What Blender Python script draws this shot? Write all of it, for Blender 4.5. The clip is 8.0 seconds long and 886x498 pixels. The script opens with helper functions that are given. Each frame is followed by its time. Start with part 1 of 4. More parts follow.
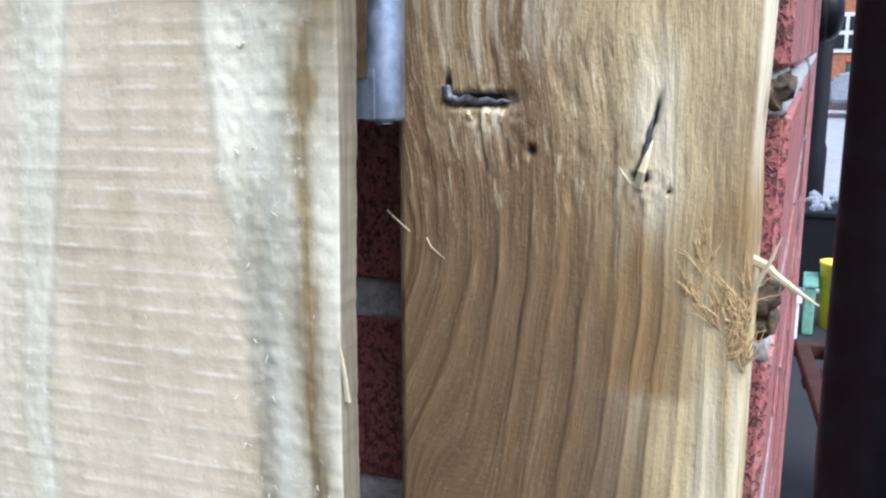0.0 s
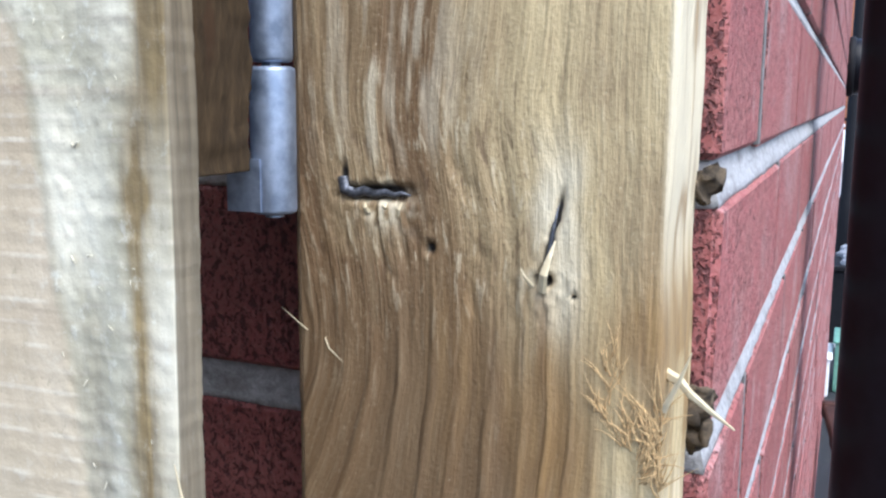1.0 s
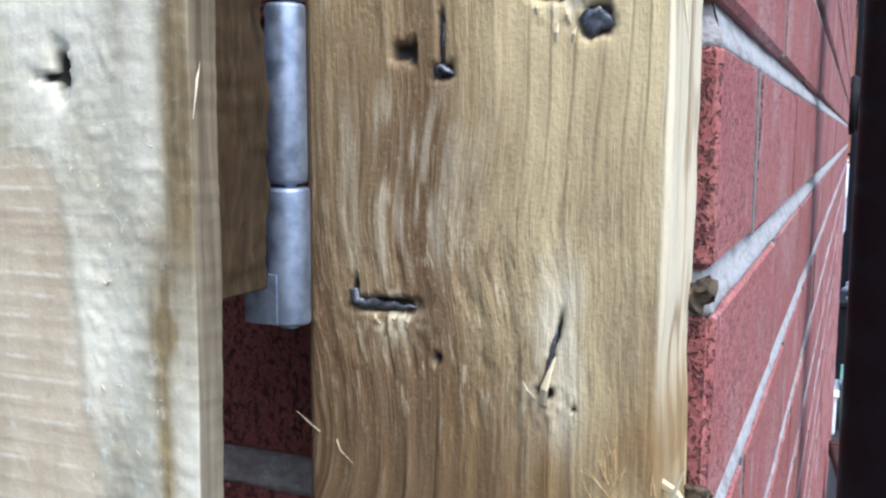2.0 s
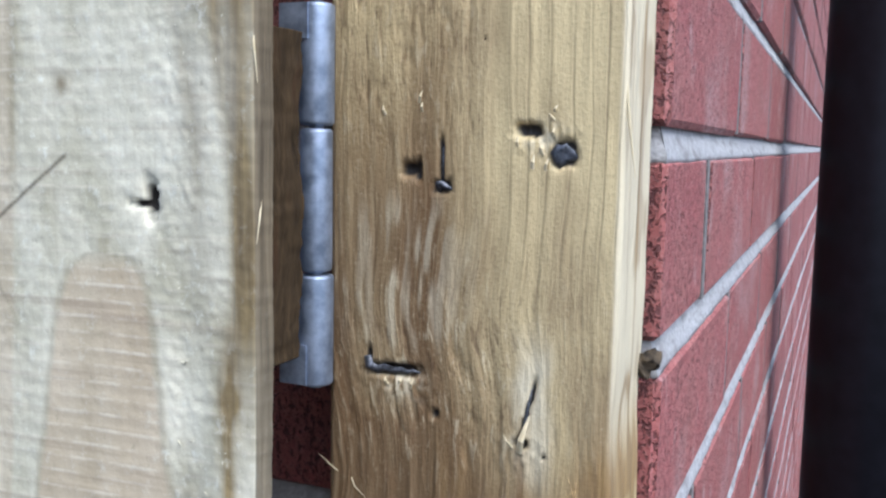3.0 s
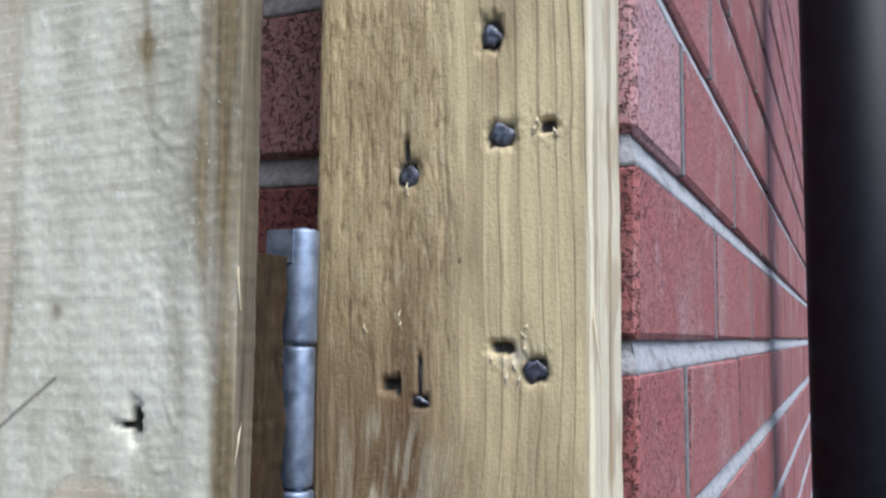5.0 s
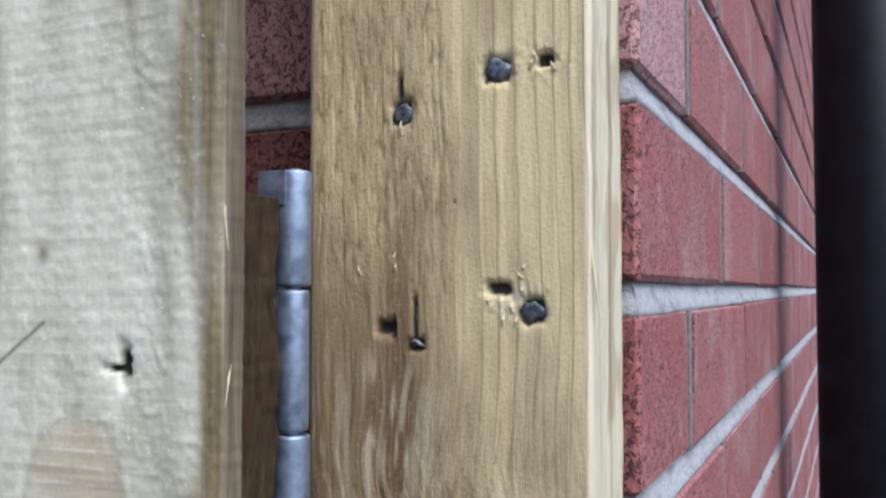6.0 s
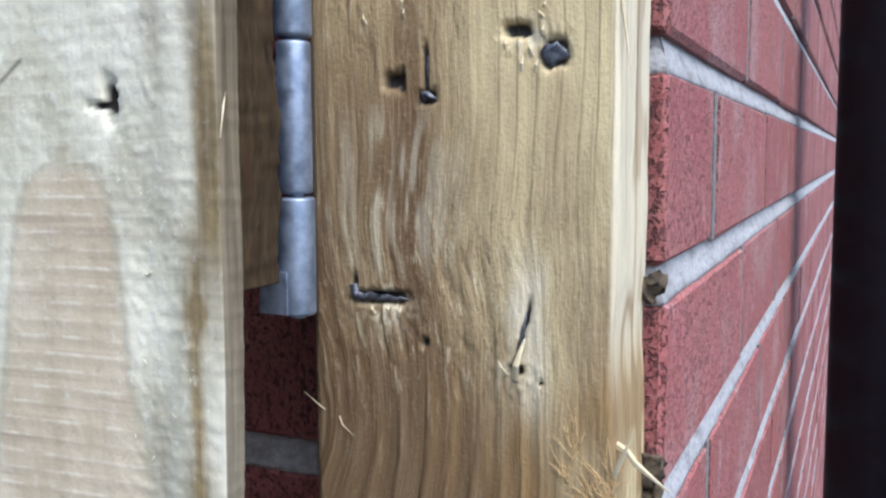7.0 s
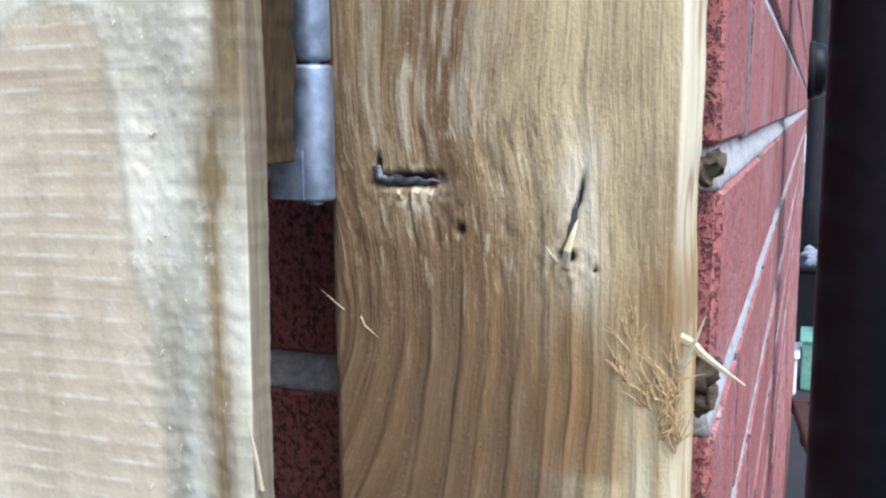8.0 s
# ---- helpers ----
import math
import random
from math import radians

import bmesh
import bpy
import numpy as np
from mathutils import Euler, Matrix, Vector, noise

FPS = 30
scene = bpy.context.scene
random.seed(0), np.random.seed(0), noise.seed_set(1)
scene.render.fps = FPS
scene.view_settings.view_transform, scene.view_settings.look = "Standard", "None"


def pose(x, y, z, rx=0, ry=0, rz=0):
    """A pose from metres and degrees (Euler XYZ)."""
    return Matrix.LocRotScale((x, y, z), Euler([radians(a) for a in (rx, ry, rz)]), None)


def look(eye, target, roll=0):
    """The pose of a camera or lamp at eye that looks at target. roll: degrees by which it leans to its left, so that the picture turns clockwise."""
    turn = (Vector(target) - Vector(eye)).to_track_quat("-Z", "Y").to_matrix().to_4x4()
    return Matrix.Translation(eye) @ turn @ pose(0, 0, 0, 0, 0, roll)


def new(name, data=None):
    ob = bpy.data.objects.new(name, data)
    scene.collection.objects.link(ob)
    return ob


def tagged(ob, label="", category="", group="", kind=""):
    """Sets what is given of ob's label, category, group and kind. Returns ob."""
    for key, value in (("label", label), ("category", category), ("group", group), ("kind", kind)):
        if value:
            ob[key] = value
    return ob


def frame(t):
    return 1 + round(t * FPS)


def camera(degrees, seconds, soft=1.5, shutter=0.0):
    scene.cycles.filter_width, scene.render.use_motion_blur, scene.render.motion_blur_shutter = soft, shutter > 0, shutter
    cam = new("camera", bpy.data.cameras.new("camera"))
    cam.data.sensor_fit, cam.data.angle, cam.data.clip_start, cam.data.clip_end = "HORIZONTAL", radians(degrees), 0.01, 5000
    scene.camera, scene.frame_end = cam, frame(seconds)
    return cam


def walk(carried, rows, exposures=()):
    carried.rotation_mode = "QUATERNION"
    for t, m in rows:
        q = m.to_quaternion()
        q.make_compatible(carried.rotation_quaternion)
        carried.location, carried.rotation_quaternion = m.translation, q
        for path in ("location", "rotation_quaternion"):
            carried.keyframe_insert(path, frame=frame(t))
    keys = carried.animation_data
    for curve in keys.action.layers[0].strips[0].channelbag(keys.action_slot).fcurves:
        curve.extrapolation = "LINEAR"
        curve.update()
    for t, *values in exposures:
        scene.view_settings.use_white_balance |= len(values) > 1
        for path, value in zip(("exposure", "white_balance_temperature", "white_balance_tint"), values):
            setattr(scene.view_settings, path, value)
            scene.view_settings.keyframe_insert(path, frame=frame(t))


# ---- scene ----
cam = camera(50.9, 8.0, soft=2.3)
PATH = [
    (0, (0.0068, -0.2911, 1.3376), (-0.7084, 1.518, 0.9208), 0.03),
    (0.2, (0.0148, -0.285, 1.3463), (-0.749, 1.512, 0.9135), 0.24),
    (0.3, (0.021, -0.282, 1.3374), (-0.7776, 1.509, 0.944), 0.62),
    (0.5, (0.026, -0.278, 1.3365), (-0.7646, 1.517, 0.9452), 1.33),
    (0.7, (0.0318, -0.268, 1.3466), (-0.7597, 1.526, 0.9493), 1.03),
    (1, (0.0308, -0.257, 1.3476), (-0.7562, 1.553, 1.0294), 0.32),
    (1.5, (0.0308, -0.256, 1.3496), (-0.776, 1.553, 1.072), 0.11),
    (1.7, (0.0316, -0.258, 1.3566), (-0.7717, 1.557, 1.1061), 0.11),
    (2.8, (0.0489, -0.308, 1.3959), (-0.7384, 1.513, 1.1438), 1.02),
    (3, (0.0538, -0.32, 1.399), (-0.723, 1.509, 1.1731), 1.02),
    (3.5, (0.0627, -0.337, 1.4062), (-0.7271, 1.499, 1.337), 0.81),
    (4, (0.0597, -0.331, 1.4061), (-0.7167, 1.511, 1.4713), 1.11),
    (4.2, (0.0626, -0.334, 1.4092), (-0.7204, 1.5, 1.5612), 1.02),
    (5.3, (0.0657, -0.325, 1.4063), (-0.719, 1.506, 1.5922), 0.42),
    (5.5, (0.0647, -0.323, 1.4062), (-0.7255, 1.508, 1.5641), 0.51),
    (6, (0.0668, -0.32, 1.4033), (-0.738, 1.509, 1.4888), 0.01),
    (6.2, (0.0669, -0.317, 1.3943), (-0.748, 1.509, 1.4366), -0.30),
    (6.5, (0.0611, -0.312, 1.3862), (-0.7558, 1.513, 1.3195), -0.30),
    (7, (0.0564, -0.302, 1.3681), (-0.7569, 1.514, 1.1674), -0.29),
    (7.5, (0.0456, -0.292, 1.3569), (-0.7185, 1.538, 1.0942), -0.18),
    (8, (0.0239, -0.283, 1.3435), (-0.7015, 1.557, 1.0445), -0.47),
]
KELVIN, TINT = 5330, 6
STOPS = [(0, 1.12), (0.5, 1.15), (1.5, 1.04), (3.0, 0.79), (3.5, 0.71), (4.0, 0.63), (5.5, 0.6), (6.5, 0.68), (7.0, 0.85), (8.0, 1.05)]
walk(cam, [(t, look(eye, target, roll)) for t, eye, target, roll in PATH], [(t, stops, KELVIN, TINT) for t, stops in STOPS])


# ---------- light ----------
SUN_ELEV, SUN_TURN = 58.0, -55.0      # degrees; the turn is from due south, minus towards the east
world = bpy.data.worlds.new("overcast_sky")
scene.world = world
world.use_nodes = True
wn = world.node_tree.nodes
sky = wn.new("ShaderNodeTexSky")
sky.sky_type, sky.sun_disc = "NISHITA", False
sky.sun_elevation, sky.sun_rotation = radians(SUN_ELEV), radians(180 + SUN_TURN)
sky.air_density, sky.dust_density, sky.ozone_density = 1.0, 6.0, 1.0
wn["Background"].inputs["Strength"].default_value = 0.15
world.node_tree.links.new(sky.outputs["Color"], wn["Background"].inputs["Color"])
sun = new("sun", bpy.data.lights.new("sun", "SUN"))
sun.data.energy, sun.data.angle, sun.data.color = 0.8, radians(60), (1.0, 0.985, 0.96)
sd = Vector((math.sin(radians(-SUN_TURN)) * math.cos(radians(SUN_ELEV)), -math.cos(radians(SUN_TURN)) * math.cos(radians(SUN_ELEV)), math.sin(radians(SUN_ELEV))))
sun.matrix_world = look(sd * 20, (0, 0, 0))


# ---------- noise on arrays ----------
def hash2(i, j, seed):
    v = np.sin(i * 127.1 + j * 311.7 + seed * 74.7) * 43758.5453
    return v - np.floor(v)


def vnoise(x, y, seed=0):
    """Smooth value noise, -1 to 1, on arrays."""
    i, j = np.floor(x), np.floor(y)
    fx, fy = x - i, y - j
    fx, fy = fx * fx * (3 - 2 * fx), fy * fy * (3 - 2 * fy)
    a, b = hash2(i, j, seed), hash2(i + 1, j, seed)
    c, d = hash2(i, j + 1, seed), hash2(i + 1, j + 1, seed)
    return 2 * ((a * (1 - fx) + b * fx) * (1 - fy) + (c * (1 - fx) + d * fx) * fy) - 1


def fbm(x, y, seed=0, octaves=3):
    t, amp = 0, 1.0
    for k in range(octaves):
        t = t + amp * vnoise(x * 2 ** k, y * 2 ** k, seed + 11 * k)
        amp *= 0.5
    return t


def bell(x, x0, w):
    return np.exp(-((x - x0) / w) ** 2)


def step(x, a, b):
    t = np.clip((x - a) / (b - a), 0, 1)
    return t * t * (3 - 2 * t)


# ---------- material helpers ----------
class Mat:
    """A small builder for node materials."""

    def __init__(self, name, rough=0.7, metal=0.0, spec=0.5):
        self.m = bpy.data.materials.new(name)
        self.m.use_nodes = True
        self.t = self.m.node_tree
        self.b = self.t.nodes["Principled BSDF"]
        self.b.inputs["Roughness"].default_value = rough
        self.b.inputs["Metallic"].default_value = metal
        self.b.inputs["Specular IOR Level"].default_value = spec
        self.coord = self.t.nodes.new("ShaderNodeTexCoord")

    def link(self, a, b):
        self.t.links.new(a, b)

    def put(self, socket, value):
        if isinstance(value, bpy.types.NodeSocket):
            self.link(value, socket)
        elif value is not None:
            socket.default_value = value

    def attr(self, name, out="Vector"):
        n = self.t.nodes.new("ShaderNodeAttribute")
        n.attribute_name = name
        return n.outputs[out]

    def scaled(self, vec, s, shift=None):
        n = self.t.nodes.new("ShaderNodeMapping")
        self.link(vec, n.inputs["Vector"])
        n.inputs["Scale"].default_value = s
        if shift is not None:
            self.put(n.inputs["Location"], shift)
        return n.outputs["Vector"]

    def noise(self, vec, scale=1.0, detail=3.0, rough=0.55, warp=0.0):
        n = self.t.nodes.new("ShaderNodeTexNoise")
        self.link(vec, n.inputs["Vector"])
        n.inputs["Scale"].default_value, n.inputs["Detail"].default_value = scale, detail
        n.inputs["Roughness"].default_value, n.inputs["Distortion"].default_value = rough, warp
        return n.outputs["Fac"]

    def cells(self, vec, scale, feature="F1", out="Distance"):
        n = self.t.nodes.new("ShaderNodeTexVoronoi")
        n.feature = feature
        self.link(vec, n.inputs["Vector"])
        n.inputs["Scale"].default_value = scale
        return n.outputs[out]

    def span(self, v, a, b, lo=0.0, hi=1.0):
        n = self.t.nodes.new("ShaderNodeMapRange")
        self.put(n.inputs["Value"], v)
        for k, x in (("From Min", a), ("From Max", b), ("To Min", lo), ("To Max", hi)):
            n.inputs[k].default_value = x
        return n.outputs["Result"]

    def math(self, op, a, b=None):
        n = self.t.nodes.new("ShaderNodeMath")
        n.operation = op
        self.put(n.inputs[0], a)
        self.put(n.inputs[1], b)
        return n.outputs[0]

    def mix(self, f, a, b, mode="MIX"):
        n = self.t.nodes.new("ShaderNodeMix")
        n.data_type, n.blend_type = "RGBA", mode
        self.put(n.inputs[0], f)
        for s, v in ((n.inputs[6], a), (n.inputs[7], b)):
            self.put(s, (*v, 1) if isinstance(v, tuple) else v)
        return n.outputs[2]

    def random(self):
        return self.t.nodes.new("ShaderNodeObjectInfo").outputs["Random"]

    def colour(self, c):
        self.put(self.b.inputs["Base Color"], (*c, 1) if isinstance(c, tuple) else c)
        return self

    def rough(self, v):
        self.put(self.b.inputs["Roughness"], v)
        return self

    def bump(self, h, strength=0.5, distance=0.001):
        n = self.t.nodes.new("ShaderNodeBump")
        n.inputs["Strength"].default_value, n.inputs["Distance"].default_value = strength, distance
        self.link(h, n.inputs["Height"])
        old = self.b.inputs["Normal"].links
        if old:
            self.link(old[0].from_socket, n.inputs["Normal"])
        self.link(n.outputs["Normal"], self.b.inputs["Normal"])
        return self


def wood_post():
    m = Mat("weathered_sawn_pine", 0.62, spec=0.4)
    g, tone, hole = m.attr("grain"), m.attr("tone", "Fac"), m.attr("hole", "Fac")
    wob = m.noise(m.scaled(g, (40, 9, 1)), 1, 2)
    phase = m.math("ADD", m.attr("phase", "Fac"), m.span(wob, 0.3, 0.7, -0.22, 0.22))
    saw = m.math("FRACT", phase)
    line = m.math("POWER", m.span(m.math("COSINE", m.math("MULTIPLY", phase, 2 * math.pi)), -1, 1), 12.0)
    late = m.math("MULTIPLY", m.math("MAXIMUM", line, m.math("MULTIPLY", m.math("POWER", saw, 2.0), 0.45)), m.attr("ringamp", "Fac"))
    fibre = m.noise(m.scaled(g, (1300, 24, 1)), 1, 4, 0.6)
    torn, calm = m.attr("torn", "Fac"), m.span(m.attr("calm", "Fac"), 0, 1, 1, 0.3)
    coarse = m.noise(m.scaled(g, (430, 22, 1)), 1, 3, 0.6)
    fleck = m.noise(m.scaled(g, (400, 78, 1)), 1, 3, 0.6, 0.3)
    grit = m.noise(m.scaled(g, (900, 700, 1)), 1, 3, 0.6)
    blot = m.noise(m.scaled(g, (34, 12, 1)), 1, 4, 0.6)
    c = m.mix(m.span(tone, 0, 1), (0.165, 0.098, 0.045), (0.68, 0.542, 0.295))
    c = m.mix(m.span(blot, 0.44, 0.66, 0, 0.6), c, (0.215, 0.142, 0.072))
    c = m.mix(m.math("MULTIPLY", calm, m.span(coarse, 0.52, 0.75, 0, 0.22)), c, (0.215, 0.135, 0.06))
    c = m.mix(m.math("MULTIPLY", calm, m.span(coarse, 0.43, 0.28, 0, 0.2)), c, (0.56, 0.46, 0.27))
    worn = m.span(m.noise(m.scaled(g, (70, 26, 1), (3, 1, 0)), 1, 3), 0.35, 0.62, 0.25, 1)
    c = m.mix(m.math("MULTIPLY", worn, m.span(late, 0.08, 0.9, 0, 0.85)), c, (0.10, 0.058, 0.028))
    c = m.mix(m.math("MULTIPLY", calm, m.span(fibre, 0.52, 0.75, 0, 0.4)), c, (0.56, 0.455, 0.27))
    c = m.mix(m.math("MULTIPLY", calm, m.span(fibre, 0.42, 0.25, 0, 0.45)), c, (0.17, 0.11, 0.055))
    c = m.mix(m.math("MULTIPLY", m.math("MULTIPLY", calm, m.span(fleck, 0.56, 0.66)), m.span(torn, 0, 1, 0.2, 0.9)), c, (0.10, 0.058, 0.028))
    c = m.mix(m.math("MULTIPLY", m.math("MULTIPLY", calm, m.span(fleck, 0.43, 0.34)), m.span(torn, 0, 1, 0.10, 0.7)), c, (0.68, 0.585, 0.40))
    c = m.mix(m.math("MULTIPLY", m.span(grit, 0.55, 0.68), m.span(torn, 0, 1, 0.2, 0.65)), c, (0.14, 0.088, 0.045))
    c = m.mix(m.math("MULTIPLY", calm, m.span(grit, 0.40, 0.28, 0, 0.35)), c, (0.66, 0.56, 0.38))
    c = m.mix(m.span(m.attr("heart", "Fac"), 0, 1, 0, 0.5), c, m.mix(m.span(coarse, 0.35, 0.65), (0.105, 0.068, 0.034), (0.20, 0.135, 0.07)))
    c = m.mix(m.span(m.attr("pale", "Fac"), 0, 1, 0, 0.85), c, m.mix(fibre, (0.63, 0.54, 0.36), (0.87, 0.80, 0.62)))
    c = m.mix(m.span(m.attr("rust", "Fac"), 0, 1, 0, 0.7), c, m.mix(m.span(coarse, 0.35, 0.65), (0.175, 0.092, 0.032), (0.33, 0.195, 0.065)))
    c = m.mix(m.span(hole, 0.3, 0.8), c, (0.03, 0.025, 0.022))
    m.colour(c).rough(m.span(fibre, 0.3, 0.7, 0.5, 0.8))
    m.bump(late, 0.35, -0.0012).bump(m.math("MULTIPLY", calm, coarse), 0.3, 0.0010).bump(m.math("MULTIPLY", calm, fibre), 0.5, 0.0007).bump(m.math("MULTIPLY", calm, fleck), 0.7, -0.0010).bump(grit, 0.42, 0.0006)
    return m.m


def wood_gate():
    m = Mat("fresh_sawn_treated_pine", 0.8, spec=0.3)
    g, pink, brown, hole = m.attr("grain"), m.attr("tone", "Fac"), m.attr("rust", "Fac"), m.attr("hole", "Fac")
    saw = m.noise(m.scaled(g, (11, 210, 1)), 1, 2.5, 0.6, 0.08)
    patch = m.noise(m.scaled(g, (60, 40, 1), (2, 5, 0)), 1, 3)
    fuzz = m.noise(m.scaled(g, (270, 190, 1)), 1, 5, 0.72)
    hair = m.noise(m.scaled(g, (900, 120, 1)), 1, 3, 0.6)
    fibre = m.noise(m.scaled(g, (420, 18, 1)), 1, 4, 0.6)
    blot = m.noise(m.scaled(g, (46, 16, 1)), 1, 4)
    c = m.mix(m.span(blot, 0.36, 0.64), (0.53, 0.485, 0.345), (0.79, 0.735, 0.575))
    c = m.mix(m.span(fibre, 0.5, 0.7, 0, 0.14), c, (0.36, 0.32, 0.215))
    c = m.mix(m.span(pink, 0, 1, 0, 0.9), c, m.mix(m.span(blot, 0.3, 0.7), (0.47, 0.355, 0.225), (0.68, 0.545, 0.375)))
    sep = m.t.nodes.new("ShaderNodeSeparateXYZ")
    m.link(g, sep.inputs[0])
    comb = m.math("SINE", m.math("ADD", m.math("MULTIPLY", sep.outputs[1], 1340.0), m.math("MULTIPLY", m.noise(m.scaled(g, (7, 16, 1)), 1, 3), 3.0)))
    lines = m.math("MULTIPLY", m.span(comb, 0.62, 0.98), m.span(m.noise(m.scaled(g, (90, 130, 1), (1, 2, 0)), 1, 3, 0.6), 0.42, 0.6))
    c = m.mix(m.math("MULTIPLY", lines, m.span(pink, 0, 1, 0.42, 0.6)), c, (0.80, 0.72, 0.57))
    c = m.mix(m.math("MULTIPLY", m.span(saw, 0.44, 0.32), m.span(pink, 0, 1, 0.26, 0.5)), c, (0.34, 0.25, 0.175))
    c = m.mix(m.span(brown, 0, 1, 0, 0.92), c, m.mix(m.span(fibre, 0.35, 0.65), (0.115, 0.072, 0.026), (0.285, 0.20, 0.08)))
    c = m.mix(m.math("MULTIPLY", m.math("MULTIPLY", m.span(m.math("MAXIMUM", pink, brown), 0, 1, 1, 0.3), m.span(fuzz, 0.55, 0.66)), m.span(patch, 0.35, 0.65, 0.2, 0.85)), c, (0.80, 0.77, 0.65))
    c = m.mix(m.math("MULTIPLY", m.span(fuzz, 0.42, 0.30), m.span(patch, 0.65, 0.4, 0.15, 0.5)), c, (0.30, 0.25, 0.165))
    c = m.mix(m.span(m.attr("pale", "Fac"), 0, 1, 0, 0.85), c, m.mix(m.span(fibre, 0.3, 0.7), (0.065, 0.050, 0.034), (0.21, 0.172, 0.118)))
    c = m.mix(m.span(hole, 0.25, 0.7), c, (0.02, 0.016, 0.012))
    m.colour(c)
    m.bump(comb, 0.05, 0.0006).bump(fuzz, 0.28, 0.0009).bump(hair, 0.08, 0.0004)
    return m.m


def wood_end():
    m = Mat("rough_end_grain", 0.85, spec=0.2)
    g = m.attr("grain")
    n = m.noise(m.scaled(g, (300, 60, 1)), 1, 5, 0.7)
    k = m.noise(m.scaled(g, (120, 28, 1), (5, 1, 0)), 1, 3)
    # near-black browns: the dimness between gate and wall is put into the colour
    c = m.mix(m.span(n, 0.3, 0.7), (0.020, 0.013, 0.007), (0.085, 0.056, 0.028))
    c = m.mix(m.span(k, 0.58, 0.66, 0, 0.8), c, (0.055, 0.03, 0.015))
    m.colour(c)
    m.bump(n, 0.8, 0.0012).bump(k, 0.6, 0.0015)
    return m.m


def wood_plain():
    m = Mat("sawn_pine", 0.8, spec=0.3)
    n = m.noise(m.scaled(m.coord.outputs["Object"], (60, 60, 6)), 1, 5, 0.6)
    m.colour(m.mix(m.span(n, 0.3, 0.7), (0.40, 0.30, 0.17), (0.60, 0.52, 0.36)))
    m.bump(n, 0.5, 0.001)
    return m.m


def wood_splinter():
    m = Mat("splintered_pine", 0.7, spec=0.3)
    n = m.noise(m.scaled(m.coord.outputs["Object"], (900, 900, 200)), 1, 3)
    m.colour(m.mix(n, (0.62, 0.49, 0.27), (0.82, 0.73, 0.52)))
    return m.m


def brick_mat(name="drag_faced_brick_shaded_front", bloomed=0.0):
    m = Mat(name, 0.68, spec=0.45)
    p = m.t.nodes.new("ShaderNodeNewGeometry").outputs["Position"]
    r = m.random()
    fine = m.noise(p, 1100, 3, 0.65)
    grit = m.noise(p, 380, 4, 0.7)
    drag = m.noise(m.scaled(p, (1, 1, 0.6)), 520, 3, 0.6, 0.6)
    small = m.noise(m.scaled(p, (1, 0.8, 0.7)), 620, 2, 0.5, 0.4)
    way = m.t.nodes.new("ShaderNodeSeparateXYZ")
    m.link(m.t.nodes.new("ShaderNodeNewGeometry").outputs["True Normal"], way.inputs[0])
    # 1 on faces that point to -y, behind the gate and post
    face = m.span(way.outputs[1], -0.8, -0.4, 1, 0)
    specks = m.span(m.noise(m.scaled(p, (1, 0.55, 1)), 760, 2, 0.5, 0.3), 0.63, 0.69)
    pits = m.math("MAXIMUM", m.math("MAXIMUM", m.span(drag, 0.58, 0.66), m.span(small, 0.60, 0.67)), specks)
    # coarser drag pits on the front faces, which also darken them
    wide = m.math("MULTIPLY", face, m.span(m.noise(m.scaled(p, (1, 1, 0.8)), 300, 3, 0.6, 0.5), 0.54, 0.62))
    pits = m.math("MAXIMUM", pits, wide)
    big = m.noise(p, 22, 3)
    c = m.mix(r, (0.37, 0.104, 0.10), (0.47, 0.152, 0.144))
    c = m.mix(m.span(big, 0.35, 0.7), c, (0.41, 0.165, 0.145))
    c = m.mix(m.span(grit, 0.48, 0.72, 0, 0.6), c, (0.46, 0.225, 0.20))
    c = m.mix(m.span(fine, 0.60, 0.72, 0, 0.6), c, (0.52, 0.36, 0.32))
    c = m.mix(m.span(fine, 0.40, 0.30, 0, 0.65), c, (0.10, 0.035, 0.035))
    mottle = m.noise(p, 240, 4, 0.7, 0.4)
    c = m.mix(m.span(mottle, 0.53, 0.66, 0, 0.55), c, (0.22, 0.062, 0.062))
    c = m.mix(m.span(mottle, 0.45, 0.33, 0, 0.5), c, (0.52, 0.235, 0.215))
    bloom = m.math("MULTIPLY", m.span(m.noise(p, 11, 2), 0.53, 0.68), m.span(grit, 0.36, 0.58))
    # shade behind gate and post, painted as a deeper red on front faces
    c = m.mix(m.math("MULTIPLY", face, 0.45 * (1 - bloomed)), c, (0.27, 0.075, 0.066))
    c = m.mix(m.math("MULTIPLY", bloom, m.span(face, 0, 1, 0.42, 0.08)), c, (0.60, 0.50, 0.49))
    blot = m.math("MULTIPLY", m.span(m.noise(m.scaled(p, (1, 1, 0.6)), 46, 3, 0.6), 0.60, 0.68), m.span(face, 0, 1, 0.4, 0))
    c = m.mix(blot, c, (0.56, 0.43, 0.42))
    c = m.mix(m.math("MULTIPLY", m.span(m.noise(m.scaled(p, (1, 1, 1.6)), 30, 4, 0.65), 0.55, 0.7), 0.22), c, (0.20, 0.075, 0.07))
    if bloomed:
        c = m.mix(m.span(m.noise(p, 170, 4, 0.7), 0.3, 0.62, 0.25 * bloomed, 0.8 * bloomed), c, (0.66, 0.44, 0.45))
    c = m.mix(m.math("MULTIPLY", pits, 0.72), c, (0.050, 0.018, 0.020))
    m.colour(c)
    m.bump(m.math("SUBTRACT", m.math("MULTIPLY", grit, 0.6), m.math("MULTIPLY", pits, 1.0)), 0.9, 0.0018).bump(fine, 0.4, 0.0005)
    return m.m


